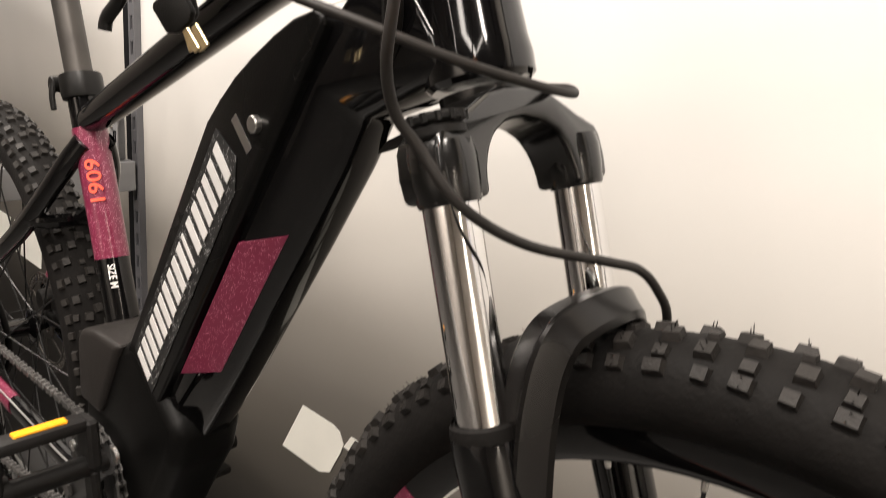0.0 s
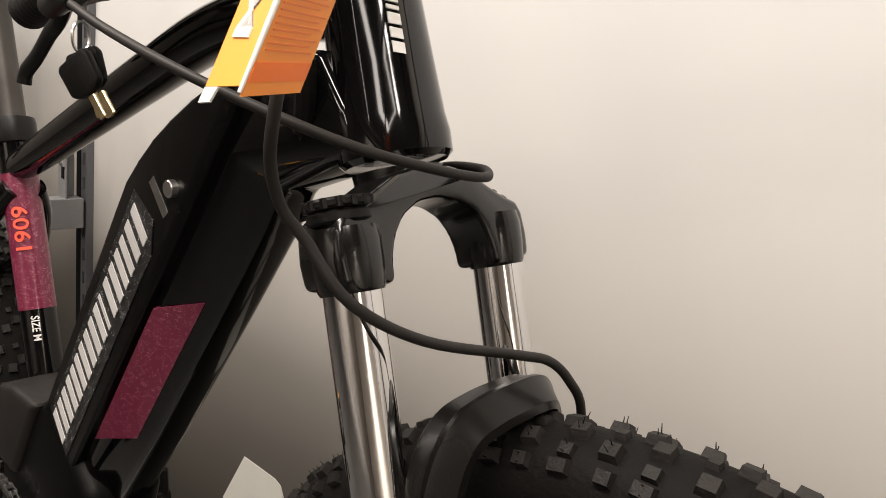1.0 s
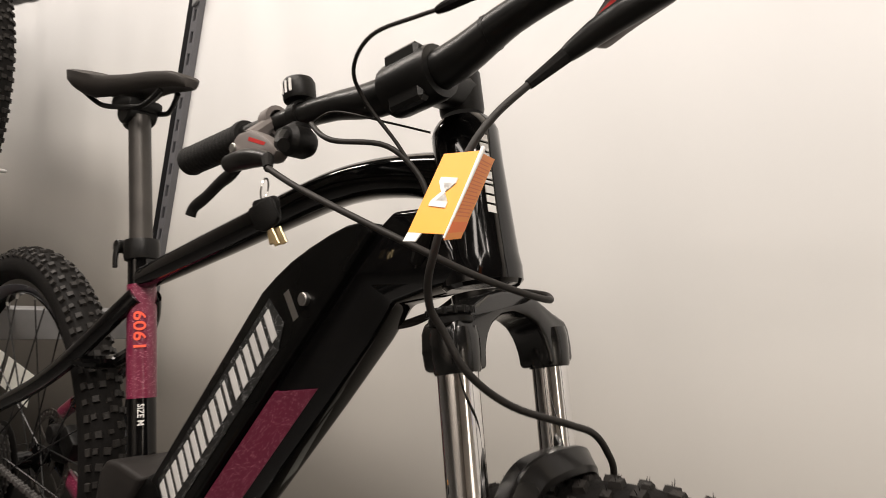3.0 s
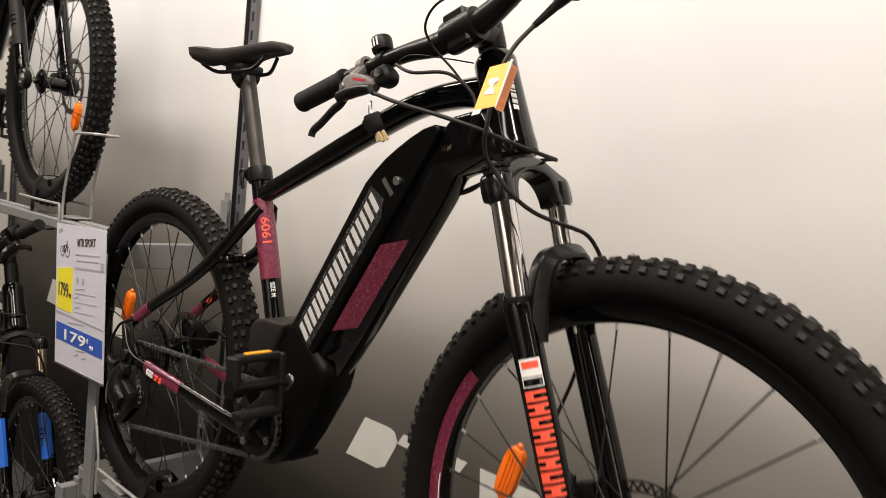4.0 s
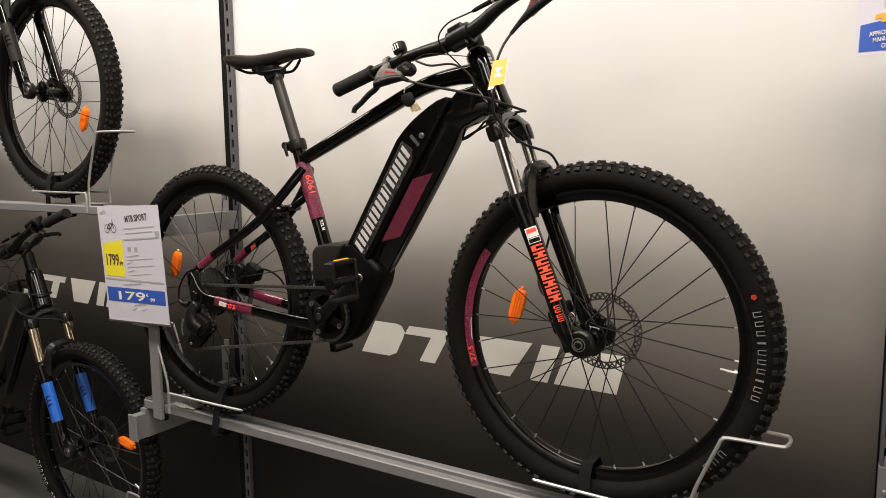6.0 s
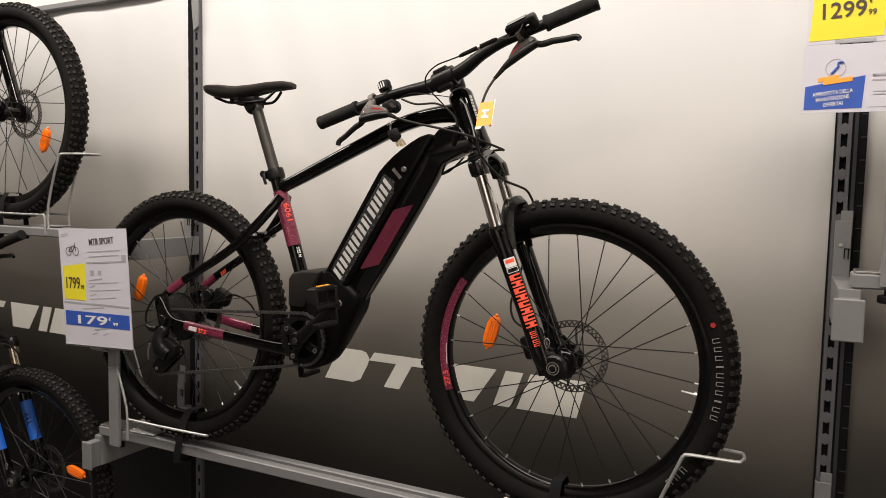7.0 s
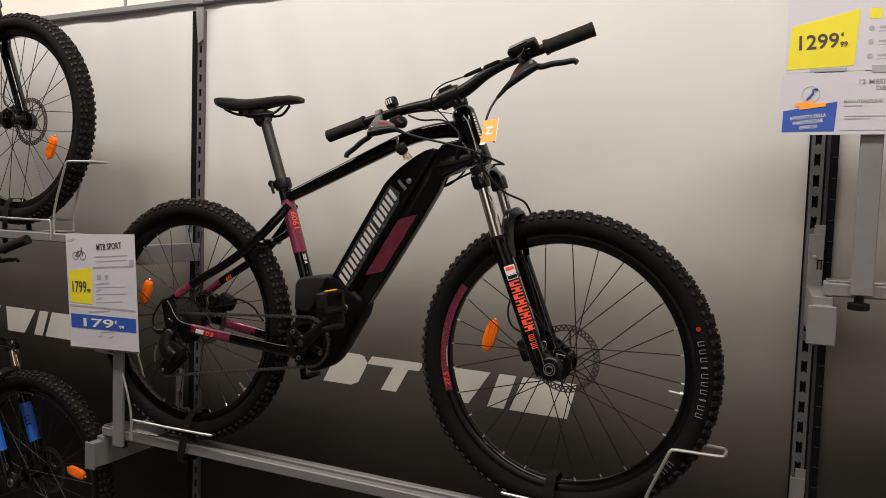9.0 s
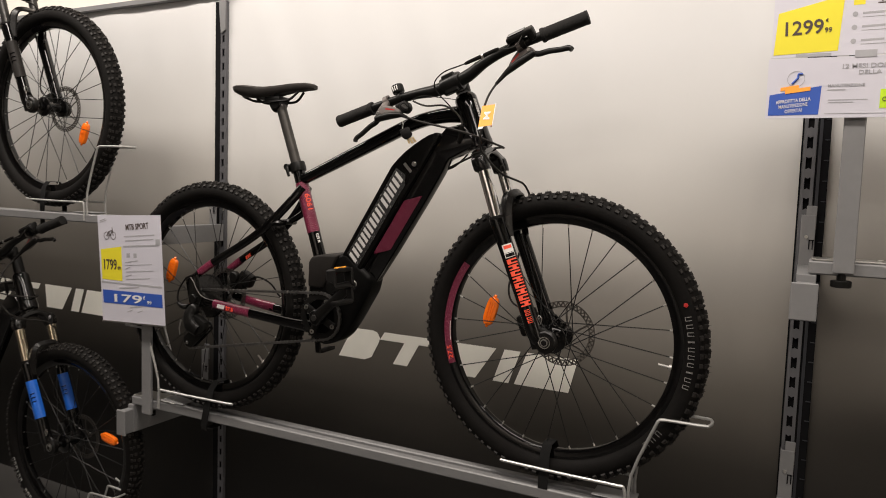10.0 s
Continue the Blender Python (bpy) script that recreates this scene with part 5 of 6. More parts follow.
    disc(bm, V(-0.018, -0.096, 0.876), (0, 1, 0), 0.004, 0.006, 10)
    disc(bm, V(0.004, -0.093, 0.918), (0, 1, 0), 0.006, 0.004, 6)
    part("derailleur_bolt", bm, M["darksteel"], der)
    bm = bmesh.new()
    sweep(bm, [V(0.0, -0.076, 1.022), V(-0.03, -0.08, 1.008), V(-0.052, -0.085, 0.975), V(-0.056, -0.088, 0.95), V(-0.05, -0.09, 0.935)], 0.0026, 8, 6)
    part("shift_housing", bm, M["rubber"], bike)
    # lead from the dropout; along the stay it also draws the edge highlight
    bm = bmesh.new()
    sweep(bm, [V(-0.012, -0.079, 1.012), V(0.004, -0.083, 1.0), V(0.02, -0.085, 0.978), V(0.038, -0.082, 0.960), V(0.07, -0.075, 0.951), V(0.16, -0.0665, 0.942), V(0.28, -0.0595, 0.930), V(0.36, -0.0555, 0.923), V(0.41, -0.046, 0.922)], 0.0011, 6, 6)
    part("lead_and_stay_glint", bm, M["oldrotor"], bike, "thin grey lead, carried on as the stay's top highlight")
    bm = bmesh.new()
    prism(bm, [(-0.02, 1.012), (0.012, 1.022), (0.022, 0.985), (0.03, 0.955), (0.018, 0.925), (-0.012, 0.915), (-0.022, 0.94)], -0.0785, -0.0715, 0.002, 1)
    disc(bm, HR + V(0, -0.078, 0), (0, 1, 0), 0.013, 0.014, 20)
    part("hanger_plate", bm, M["crown"], bike)
    # chainring
    CB = V(0.446, 0, 0.941)
    RC = CB + V(0, -0.055, 0)
    bm = bmesh.new()
    lathe(bm, [(0.047, -0.0016), (0.0615, -0.0016), (0.064, -0.0006), (0.064, 0.0006), (0.0615, 0.0016), (0.047, 0.0016)], RC, (0, 1, 0), 72, True)
    for k in range(32):
        disc(bm, round_at(RC, 0.0648, 360 * k / 32), (0, 1, 0), 0.0036, 0.002, 6)
    for k in range(4):
        an = 62 + 90 * k
        sweep(bm, [round_at(RC, 0.02, an, -0.004), round_at(RC, 0.053, an, -0.002)], (0.004, 0.011), 10, 1, (0, 1, 0))
    part("chainring", bm, M["satin"], bike, "black chainring")
    for k in range(4):
        bm = bmesh.new()
        lathe(bm, [(0.0026, -0.002), (0.0064, -0.002), (0.0064, 0.002), (0.0026, 0.002)], round_at(RC, 0.049, 62 + 90 * k, -0.006), (0, 1, 0), 14, True)
        part("ring_bolt", bm, M["steel"], bike)
    # chain: outer and inner plates along the run
    run = []
    for a in range(-90, 91, 6):
        run.append((RC.x + 0.0648 * math.cos(radians(a)), RC.z + 0.0648 * math.sin(radians(a)), -0.055))
    top_s = (HR.x - 0.002, HR.z + 0.0245, -0.0505)
    run.append(top_s)
    for a in range(100, 251, 10):
        run.append((HR.x + 0.0245 * math.cos(radians(a)), HR.z + 0.0245 * math.sin(radians(a)), -0.0505))
    run += [(0.05, 0.868, -0.0665), (0.046, 0.852, -0.0665), (0.03, 0.848, -0.0665), (-0.038, 0.828, -0.0665), (-0.045, 0.81, -0.0665), (-0.036, 0.798, -0.0665), (-0.024, 0.7945, -0.0665), (RC.x, RC.z - 0.0648, -0.055)]
    pts = [V(x, y, z) for x, z, y in run]
    seg_len = [0]
    for p, q in zip(pts, pts[1:]):
        seg_len.append(seg_len[-1] + (q - p).length)
    total, pitch = seg_len[-1], 0.0127
    bm = bmesh.new()
    npl = int(total / pitch)

    def at_len(s):
        for i in range(len(seg_len) - 1):
            if seg_len[i + 1] >= s:
                f = (s - seg_len[i]) / max(seg_len[i + 1] - seg_len[i], 1e-9)
                return pts[i].lerp(pts[i + 1], f)
        return pts[-1]

    for k in range(npl):
        p, q = at_len(k * pitch), at_len((k + 1) * pitch)
        d = (q - p).normalized()
        o = d.cross(V(0, 1, 0)).normalized()
        wy = 0.0036 if k % 2 else 0.0024
        for sg in (-1, 1):
            c = (p + q) / 2 + V(0, sg * wy, 0)
            hl, hh = 0.0082, 0.0042
            prof = [(-hl, -hh * 0.55), (-hl * 0.8, -hh), (-hl * 0.25, -hh * 0.7), (hl * 0.25, -hh * 0.7), (hl * 0.8, -hh), (hl, -hh * 0.55), (hl, hh * 0.55), (hl * 0.8, hh), (hl * 0.25, hh * 0.7), (-hl * 0.25, hh * 0.7), (-hl * 0.8, hh), (-hl, hh * 0.55)]
            lo = [bm.verts.new(c + d * a + o * b - V(0, 0.0005, 0)) for a, b in prof]
            hi = [bm.verts.new(c + d * a + o * b + V(0, 0.0005, 0)) for a, b in prof]
            bm.faces.new(lo)
            bm.faces.new(hi[::-1])
            for i in range(12):
                bm.faces.new((lo[i], lo[(i + 1) % 12], hi[(i + 1) % 12], hi[i]))
        disc(bm, p, (0, 1, 0), 0.0036, 0.0075, 6)
    part("chain", bm, M["chain"], bike, "worn steel roller chain")
    # cranks and pedals
    for sg in (-1, 1):
        tip = CB + V(0.13, 0, 0.105) if sg < 0 else CB - V(0.13, 0, 0.105)
        a, b = CB + V(0, sg * 0.072, 0), tip + V(0, sg * 0.098, 0)
        bm = bmesh.new()
        sweep(bm, [a, a.lerp(b, 0.15), a.lerp(b, 0.5), a.lerp(b, 0.9), b], [(0.011, 0.019), (0.009, 0.016), (0.0065, 0.0125), (0.0065, 0.013), (0.007, 0.0145)], 14, 4, (0, 1, 0), 2.6)
        disc(bm, a - V(0, sg * 0.004, 0), (0, 1, 0), 0.021, 0.026, 24)
        cr = part("crank_arm", bm, M["satin"], bike, "black crank arm")
        for spot, rr, nn in ((b + V(0, -sg * 0.008, 0), 0.0085, 16), (a + V(0, sg * 0.013, 0), 0.009, 6)):
            bm = bmesh.new()
            disc(bm, spot, (0, 1, 0), rr, 0.004, nn)
            part("crank_bolt", bm, M["steel"] if nn > 6 else M["darksteel"], cr)
        bm = bmesh.new()
        pc = b + V(0, sg * 0.05, 0)
        tilt = pose(0, 0, 0, 0, 84, 0).to_3x3()
        for dx in (-0.041, 0.041):
            box(bm, pc + tilt @ V(dx, 0, 0), (0.012, 0.07, 0.024), tilt, 0.004, 2)
        for dy in (-0.038, 0.038):
            box(bm, pc + V(0, dy, 0) + tilt @ V(-0.022, 0, 0), (0.046, 0.011, 0.027), tilt, 0.003, 1)
            if dy * sg < 0:
                box(bm, pc + V(0, dy, 0) + tilt @ V(0.024, 0, 0), (0.042, 0.008, 0.02), tilt, 0.003, 1)
        part("pedal", bm, M["pedal"], cr, "charcoal resin platform pedal")
        bm = bmesh.new()
        lathe(bm, [(0.0001, -0.05), (0.0095, -0.05), (0.0095, 0.027), (0.014, 0.027), (0.014, 0.045), (0.0001, 0.045)], pc, (0, sg, 0), 18)
        part("pedal_axle", bm, M["satin"], cr)
        for dx in (-0.0475,) if sg < 0 else ():
            bm = bmesh.new()
            box(bm, pc + tilt @ V(dx, 0, 0.002), (0.004, 0.042, 0.010), tilt, 0.001)
            part("pedal_reflector", bm, M["amber"], cr, "amber pedal reflector")
    # rear caliper
    bm = bmesh.new()
    box(bm, (0.085, 0.056, 1.003), (0.05, 0.032, 0.042), pose(0, 0, 0, 0, 25, 0).to_3x3(), 0.009, 2)
    box(bm, (0.05, 0.056, 0.985), (0.05, 0.026, 0.05), pose(0, 0, 0, 0, -12, 0).to_3x3(), 0.008, 2)
    disc(bm, (0.05, 0.04, 1.008), (0, 1, 0), 0.017, 0.02, 18, 0.003)
    sweep(bm, [V(0.1, 0.056, 1.01), V(0.135, 0.056, 1.012), V(0.18, 0.056, 0.995), V(0.215, 0.056, 0.96), V(0.27, 0.055, 0.935)], 0.0028, 8, 4)
    part("rear_caliper", bm, M["plastic"], bike)


def make_bike(name, label, sty, shift=(0, 0, 0)):
    bike = thing(name, BIKE0, label, "bicycle", "bicycles on the rack", "", shift)
    make_frame(bike, sty)
    make_fork(bike, sty)
    before = set(bike.children)
    make_bars(bike, sty)
    if "bar_lift" in sty:
        for ob in set(bike.children) - before:
            ob.location += Vector(sty["bar_lift"])
        bm = bmesh.new()
        sweep(bm, [STEER_LOW + AX * 0.13, STEER_LOW + AX * 0.2], 0.019, 18, 1)
        part("spacer", bm, M["satin"], bike)
    make_wheel(bike, "front_wheel", HF, 0.034, 0.048, sty.get("fine", False), sty["front"])
    make_wheel(bike, "rear_wheel", HR, 0.03, 0.055, False, sty["rear"])
    make_drive(bike)
    return bike


make_bike("electric_mountain_bike", "black and plum electric mountain bike strapped on the rack", dict(
    paint=M["black"], letters=True, battery=True, stanchion=M["chrome"], fork_decal="orange", fine=True,
    front=dict(spoke_turn=-3.1, reflector=166, refl_r=0.181, rim_band=(146, 200), tyre_text=((15, 10, -3.1), (-36, 3, -3.6)), tyre_logo=20.5, valve=-8),
    rear=dict(reflector=160, refl_r=0.19, valve=-42)))
make_bike("mountain_bike", "black mountain bike with grey fork, on the upper rack", dict(
    paint=M["black"], letters=False, battery=False, stanchion=M["darksteel"], fork_decal=M["greyplastic"],
    front=dict(reflector=-30, refl_r=0.184, refl_rot=22), rear=dict(reflector=40)), (-1.893, 0.02, 0.59))
make_bike("mountain_bike", "black mountain bike with bright blue fork decals", dict(
    paint=M["black"], letters=False, battery=False, stanchion=M["gold"], fork_decal=M["blueprint"], both_decals=True, bar_lift=(-0.03, 0, 0.05),
    front=dict(reflector=12, refl_r=0.195, tyre_text=((202, 6, 3.0), (225, 8, 3.0)), white_text=True), rear=dict(reflector=40)), (-1.773, -0.005, -0.594))

# ---- display racks ----
RACK0 = pose(-0.2, 0.01, 0.56)


def rk(x, y, z):
    return RACK0 @ V(x + 0.2, y, z - 0.56)


def rack_box(bm, x0, x1, y0, y1, z0, z1, bevel=0.003):
    b = bmesh.new()
    box(b, ((x0 + x1) / 2 + 0.2, (y0 + y1) / 2, (z0 + z1) / 2 - 0.56), (x1 - x0, y1 - y0, z1 - z0), None, bevel)
    b.transform(RACK0)
    return join(bm, b)


def make_rack(shift, wires=True, post=True, arm_len=0.0, wire_dz=0.0, low_arm=False, end=1.555, post_dx=0.0, post_dz=0.0, arm_low=0.428, arm_top=0.5175, hook_dz=0.0):
    t = thing("bike_rack", RACK0, "grey steel bike display rack fixed to the wall", "bike rack", "bike racks", "", shift)
    bm = bmesh.new()
    rack_box(bm, -0.33, end + 0.045, -0.036, -0.012, 0.530, 0.558, 0.003)
    rack_box(bm, -0.33, end + 0.045, -0.012, 0.004, 0.530, 0.545, 0.001)
    part("front_rail", bm, M["rack"], t, "grey steel box rail")
    bm = bmesh.new()
    rack_box(bm, -0.33, end + 0.045, 0.006, 0.03, 0.530, 0.558, 0.003)
    part("back_rail", bm, M["rack"], t, "grey steel box rail")
    for xa in (-0.335, end):
        za = 0.468 if low_arm and xa > 0 else arm_low
        w0 = 0.018 if xa < 0 and arm_len == 0 else 0.024
        xc, up = (xa + 0.004, 0.01) if xa < 0 and arm_len == 0 else (xa, 0.0)
        za += up
        far = 0.325 - shift[1]
        bm = bmesh.new()
        rack_box(bm, xc - w0 + 0.007, xc + w0 - 0.003, -0.075 + arm_len, -0.040, za, arm_top, 0.003)
        rack_box(bm, xc - w0 + 0.007, xc + w0 - 0.003, -0.041, far, za, 0.5285, 0.001)
        part("support_arm", bm, M["rack"], t, "grey box arm reaching out from the upright")
        # plate hooked into the slots of the upright
        bm = bmesh.new()
        rack_box(bm, xa - 0.016, xa + 0.016, far - 0.034, far - 0.030, 0.5, 0.650, 0.001)
        rack_box(bm, xa - 0.006, xa + 0.017, far - 0.030, far - 0.026, 0.615, 0.672, 0.001)
        rack_box(bm, xa - 0.016, xa - 0.013, far - 0.030, far - 0.004, 0.5, 0.650, 0.001)
        plate_ = part("hook_plate", bm, M["rack"], t, "grey hooked bracket plate")
        bm = bmesh.new()
        disc(bm, rk(xa - 0.003, far - 0.035, 0.597), (0, 1, 0), 0.0045, 0.004, 10)
        part("bolt", bm, M["steel"], plate_)
        # near-black strips on the plate paint the shade of its tab slots
        bm = bmesh.new()
        rack_box(bm, xa + 0.003, xa + 0.0055, far - 0.036, far - 0.0345, 0.567, 0.588, 0)
        rack_box(bm, xa + 0.0105, xa + 0.013, far - 0.036, far - 0.0345, 0.567, 0.588, 0)
        rack_box(bm, xa + 0.003, xa + 0.015, far - 0.036, far - 0.0345, 0.588, 0.5905, 0)
        part("tab_slot", bm, M["rackdark"], plate_)
        bm = bmesh.new()
        rack_box(bm, xc - w0 - 0.002, xc + w0 + 0.002, -0.079 + arm_len, -0.072 + arm_len, za - 0.003, arm_top + 0.001, 0.002)
        part("end_cap", bm, M["rack"], t)
    if post:
        bm = bmesh.new()
        rack_box(bm, -0.268 + post_dx, -0.228 + post_dx, -0.05, -0.038, 0.512 + post_dz, 1.10, 0.002)
        part("sign_post", bm, M["rack"], t, "flat grey upright holding the price sign")
        bm = bmesh.new()
        if not post_dx:
            disc(bm, rk(-0.25, -0.02, 0.509), (0, 0, 1), 0.009, 0.016, 10)
        else:
            disc(bm, rk(-0.25 + post_dx, -0.03, 0.489 + post_dz), (0, 0, 1), 0.02, 0.014, 18)
            disc(bm, rk(-0.25 + post_dx, -0.03, 0.504 + post_dz), (0, 0, 1), 0.009, 0.03, 10)
        part("clamp_knob", bm, M["plastic"], t, "black clamp knob")
        bm = bmesh.new()
        rack_box(bm, -0.325, -0.14, -0.034, 0.028, 0.5585, 0.563, 0.0015)
        part("tray_plate", bm, M["steel"], t, "zinc tray plate")
        for x in (-0.28, -0.2, -0.16):
            bm = bmesh.new()
            disc(bm, rk(x, -0.018, 0.565), (0, 0, 1), 0.006, 0.004, 6)
            part("bolt", bm, M["steel"], t)
    if wires:
        for nm, s, xc in (("rear_wire", -1, 0.0), ("front_wire", 1, 1.099)):
            y = 0.014 if s > 0 else 0.0
            bm = bmesh.new()
            pts = []
            foot = xc + s * 0.185
            for sg in (-1, 1):
                side_pts = [V(xc - s * 0.12, y + sg * 0.04, 0.632), V(xc - s * 0.10, y + sg * 0.041, 0.630), V(xc + s * 0.06, y + sg * 0.041, 0.628), V(xc + s * 0.165, y + sg * 0.041, 0.628), V(foot, y + sg * 0.041, 0.622), V(foot + s * 0.002, y + sg * 0.041, 0.566)]
                pts.append(side_pts)
                sweep(bm, side_pts, 0.0036, 8, 4)
            hook = [V(foot + s * 0.012, y - 0.036, 0.566), V(foot + s * 0.012, y - 0.036, 0.66), V(foot + s * 0.06, y - 0.036, 0.80), V(foot + s * 0.066, y - 0.036, 0.812), V(foot + s * 0.078, y - 0.034, 0.817),
                    V(foot + s * 0.16, y - 0.03, 0.817), V(foot + s * 0.172, y - 0.02, 0.817), V(foot + s * 0.175, y, 0.817), V(foot + s * 0.172, y + 0.02, 0.817), V(foot + s * 0.16, y + 0.03, 0.817),
                    V(foot + s * 0.078, y + 0.034, 0.817), V(foot + s * 0.066, y + 0.036, 0.812), V(foot + s * 0.06, y + 0.036, 0.80), V(foot + s * 0.012, y + 0.036, 0.66), V(foot + s * 0.012, y + 0.036, 0.566)]
            if s > 0:
                for p in hook:
                    p.z += hook_dz * min(max((p.z - 0.6) / 0.2, 0.0), 1.0)
            sweep(bm, hook, 0.0036, 8, 3)
            bm.transform(Matrix.Translation((0, 0, wire_dz)))
            part(nm, bm, M["wire"], t, "bent zinc wire wheel holder")
            bm = bmesh.new()
            box(bm, (foot - s * 0.03, y + 0.008, 0.5625), (0.1, 0.06, 0.003), None, 0.001)
            part("wire_base", bm, M["rack"], t)
    return t


def strap(c, x, tilt, shift=(0, 0, 0)):
    """Webbing strap round rim, tyre and rail."""
    bm = bmesh.new()
    top, bot = c.z - 0.262, 0.538
    ring = [(-0.036, top - 0.02), (-0.02, top), (0.02, top), (0.036, top - 0.02), (0.043, 0.62), (0.046, 0.57), (0.046, bot), (0.0, bot - 0.006), (-0.042, bot), (-0.044, 0.57), (-0.043, 0.62)]
    ring2 = []
    for i in range(len(ring)):
        ring2.append((x + tilt * ((ring[i][1] - bot) / (top - bot)), c.y + ring[i][0] + 0.004, ring[i][1]))
    inner, outer = [], []
    for px_, py_, pz_ in ring2:
        for sx in (-1, 1):
            outer.append(bm.verts.new((px_ + sx * 0.012, py_, pz_)))
            inner.append(bm.verts.new((px_ + sx * 0.012, c.y + (py_ - c.y) * 0.95, pz_ + (0.002 if pz_ < 0.56 else -0.002))))
    n = len(ring2)
    for i in range(n):
        j = (i + 1) % n
        a0, a1, b0, b1 = outer[2 * i], outer[2 * i + 1], outer[2 * j], outer[2 * j + 1]
        c0, c1, d0, d1 = inner[2 * i], inner[2 * i + 1], inner[2 * j], inner[2 * j + 1]
        for f in ((a0, a1, b1, b0), (c0, d0, d1, c1), (a0, b0, d0, c0), (a1, c1, d1, b1)):
            bm.faces.new(f)
    bm.transform(Matrix.Translation(shift))
    return solid("securing_strap", bm, M["strap"], "black webbing strap tying the wheel to the rail", "strap", "", "securing straps")


make_rack((0, 0, 0.03), end=1.612, wire_dz=-0.024, hook_dz=-0.02)
make_rack((-1.855, 0.01, 0.617), wire_dz=-0.03, low_arm=True)
make_rack((-1.83, -0.05, -0.577), post=False)
make_rack((1.9553, 0.08, 0.6163), wires=False, arm_len=0.0001, post_dx=-0.018, post_dz=0.024, arm_low=0.438, arm_top=0.513)
strap(HR, 0.0, 0.03)
strap(HF, 1.0895, 0.0)
strap(HF, 1.085, 0.0, (-1.893, 0.02, 0.59))

# ---- price signs ----


def sign_one():
    """Price sign on the post beside the bicycle."""
    base = pose(-0.29, -0.06, 0.84, 0, 0, 0)
    t = thing("price_sign", base, "white price sheet in a clear holder, with yellow and blue fields", "price sign", "price signs")
    m0 = basis(V(-0.420, -0.060, 0.834), (1, 0, 0.045), (-0.045, -0.02, 1))
    W, H = 0.284, 0.345

    def at(u, v, d=0.0):
        return m0 @ Matrix.Translation((u * W, v * H, d))

    bm = bmesh.new()
    plate(bm, [(0, 0), (W, 0), (W, H), (0, H)], 0.002, m0)
    part("sheet", bm, M["paper"], t)
    bm = bmesh.new()
    plate(bm, [(0.03 * W, 0.40 * H), (0.36 * W, 0.39 * H), (0.37 * W, 0.71 * H), (0.03 * W, 0.68 * H)], 0.0026, m0)
    part("yellow_field", bm, M["yellow"], t, "yellow price field")
    bm = bmesh.new()
    words(bm, "1799", at(0.075, 0.49, 0.0027), 0.21 * W, 0.1 * H)
    words(bm, "99", at(0.295, 0.49, 0.0027), 0.05 * W, 0.035 * H)
    part("price_print", bm, M["ink"], t)
    bm = bmesh.new()
    plate(bm, [(0.03 * W, 0.175 * H), (0.975 * W, 0.165 * H), (0.975 * W, 0.285 * H), (0.03 * W, 0.30 * H)], 0.0026, m0)
    part("blue_field", bm, M["blue"], t, "blue instalment field")
    bm = bmesh.new()
    words(bm, "179", at(0.22, 0.19, 0.0027), 0.44 * W, 0.075 * H)
    words(bm, "99", at(0.74, 0.19, 0.0027), 0.07 * W, 0.03 * H)
    words(bm, "€", at(0.68, 0.23, 0.0027), 0.03 * W, 0.03 * H)
    tagged(part("instalment_print", bm, M["white"], t), kind="stuff")
    bm = bmesh.new()
    plate(bm, [(0.02 * W, 0.365 * H), (0.98 * W, 0.345 * H), (0.98 * W, 0.36 * H), (0.02 * W, 0.382 * H)], 0.0026, m0)
    part("grey_band", bm, M["greyink"], t)
    bm = bmesh.new()
    words(bm, "MTB SPORT", at(0.46, 0.86, 0.0022) @ pose(0, 0, 0, 0, 0, 4), 0.36 * W, 0.055 * H)
    part("title_print", bm, M["ink"], t)
    bm = bmesh.new()
    for u0, v0, u1, h in ((0.42, 0.80, 0.9, 0.008), (0.44, 0.76, 0.88, 0.008), (0.40, 0.705, 0.96, 0.014), (0.42, 0.56, 0.62, 0.008), (0.42, 0.535, 0.84, 0.005), (0.42, 0.5, 0.5, 0.008), (0.42, 0.475, 0.86, 0.005), (0.42, 0.43, 0.52, 0.008), (0.42, 0.405, 0.8, 0.005), (0.3, 0.315, 0.62, 0.01), (0.46, 0.14, 0.66, 0.012), (0.42, 0.1, 0.5, 0.008), (0.58, 0.1, 0.66, 0.008), (0.04, 0.945, 0.13, 0.006), (0.04, 0.93, 0.15, 0.008)):
        plate(bm, [(u0 * W, v0 * H), (u1 * W, (v0 + 0.02) * H), (u1 * W, (v0 + 0.02 + h) * H), (u0 * W, (v0 + h) * H)], 0.0026, m0)
    for u0 in (0.45, 0.56):
        plate(bm, [(u0 * W, 0.61 * H), ((u0 + 0.05) * W, 0.612 * H), ((u0 + 0.05) * W, 0.652 * H), (u0 * W, 0.65 * H)], 0.0026, m0)
    plate(bm, [(0.915 * W, 0.73 * H), (0.98 * W, 0.73 * H), (0.98 * W, 0.785 * H), (0.915 * W, 0.785 * H)], 0.0026, m0)
    tagged(part("small_print", bm, M["greyink"], t, "unreadable small print"), kind="stuff")
    bm = bmesh.new()
    for u in (0.14, 0.25):
        lathe(bm, [(0.011, 0), (0.0125, 0), (0.0125, 0.0004), (0.011, 0.0004)], m0 @ V(u * W, 0.81 * H, 0.0024), (0, -1, 0), 20, True)
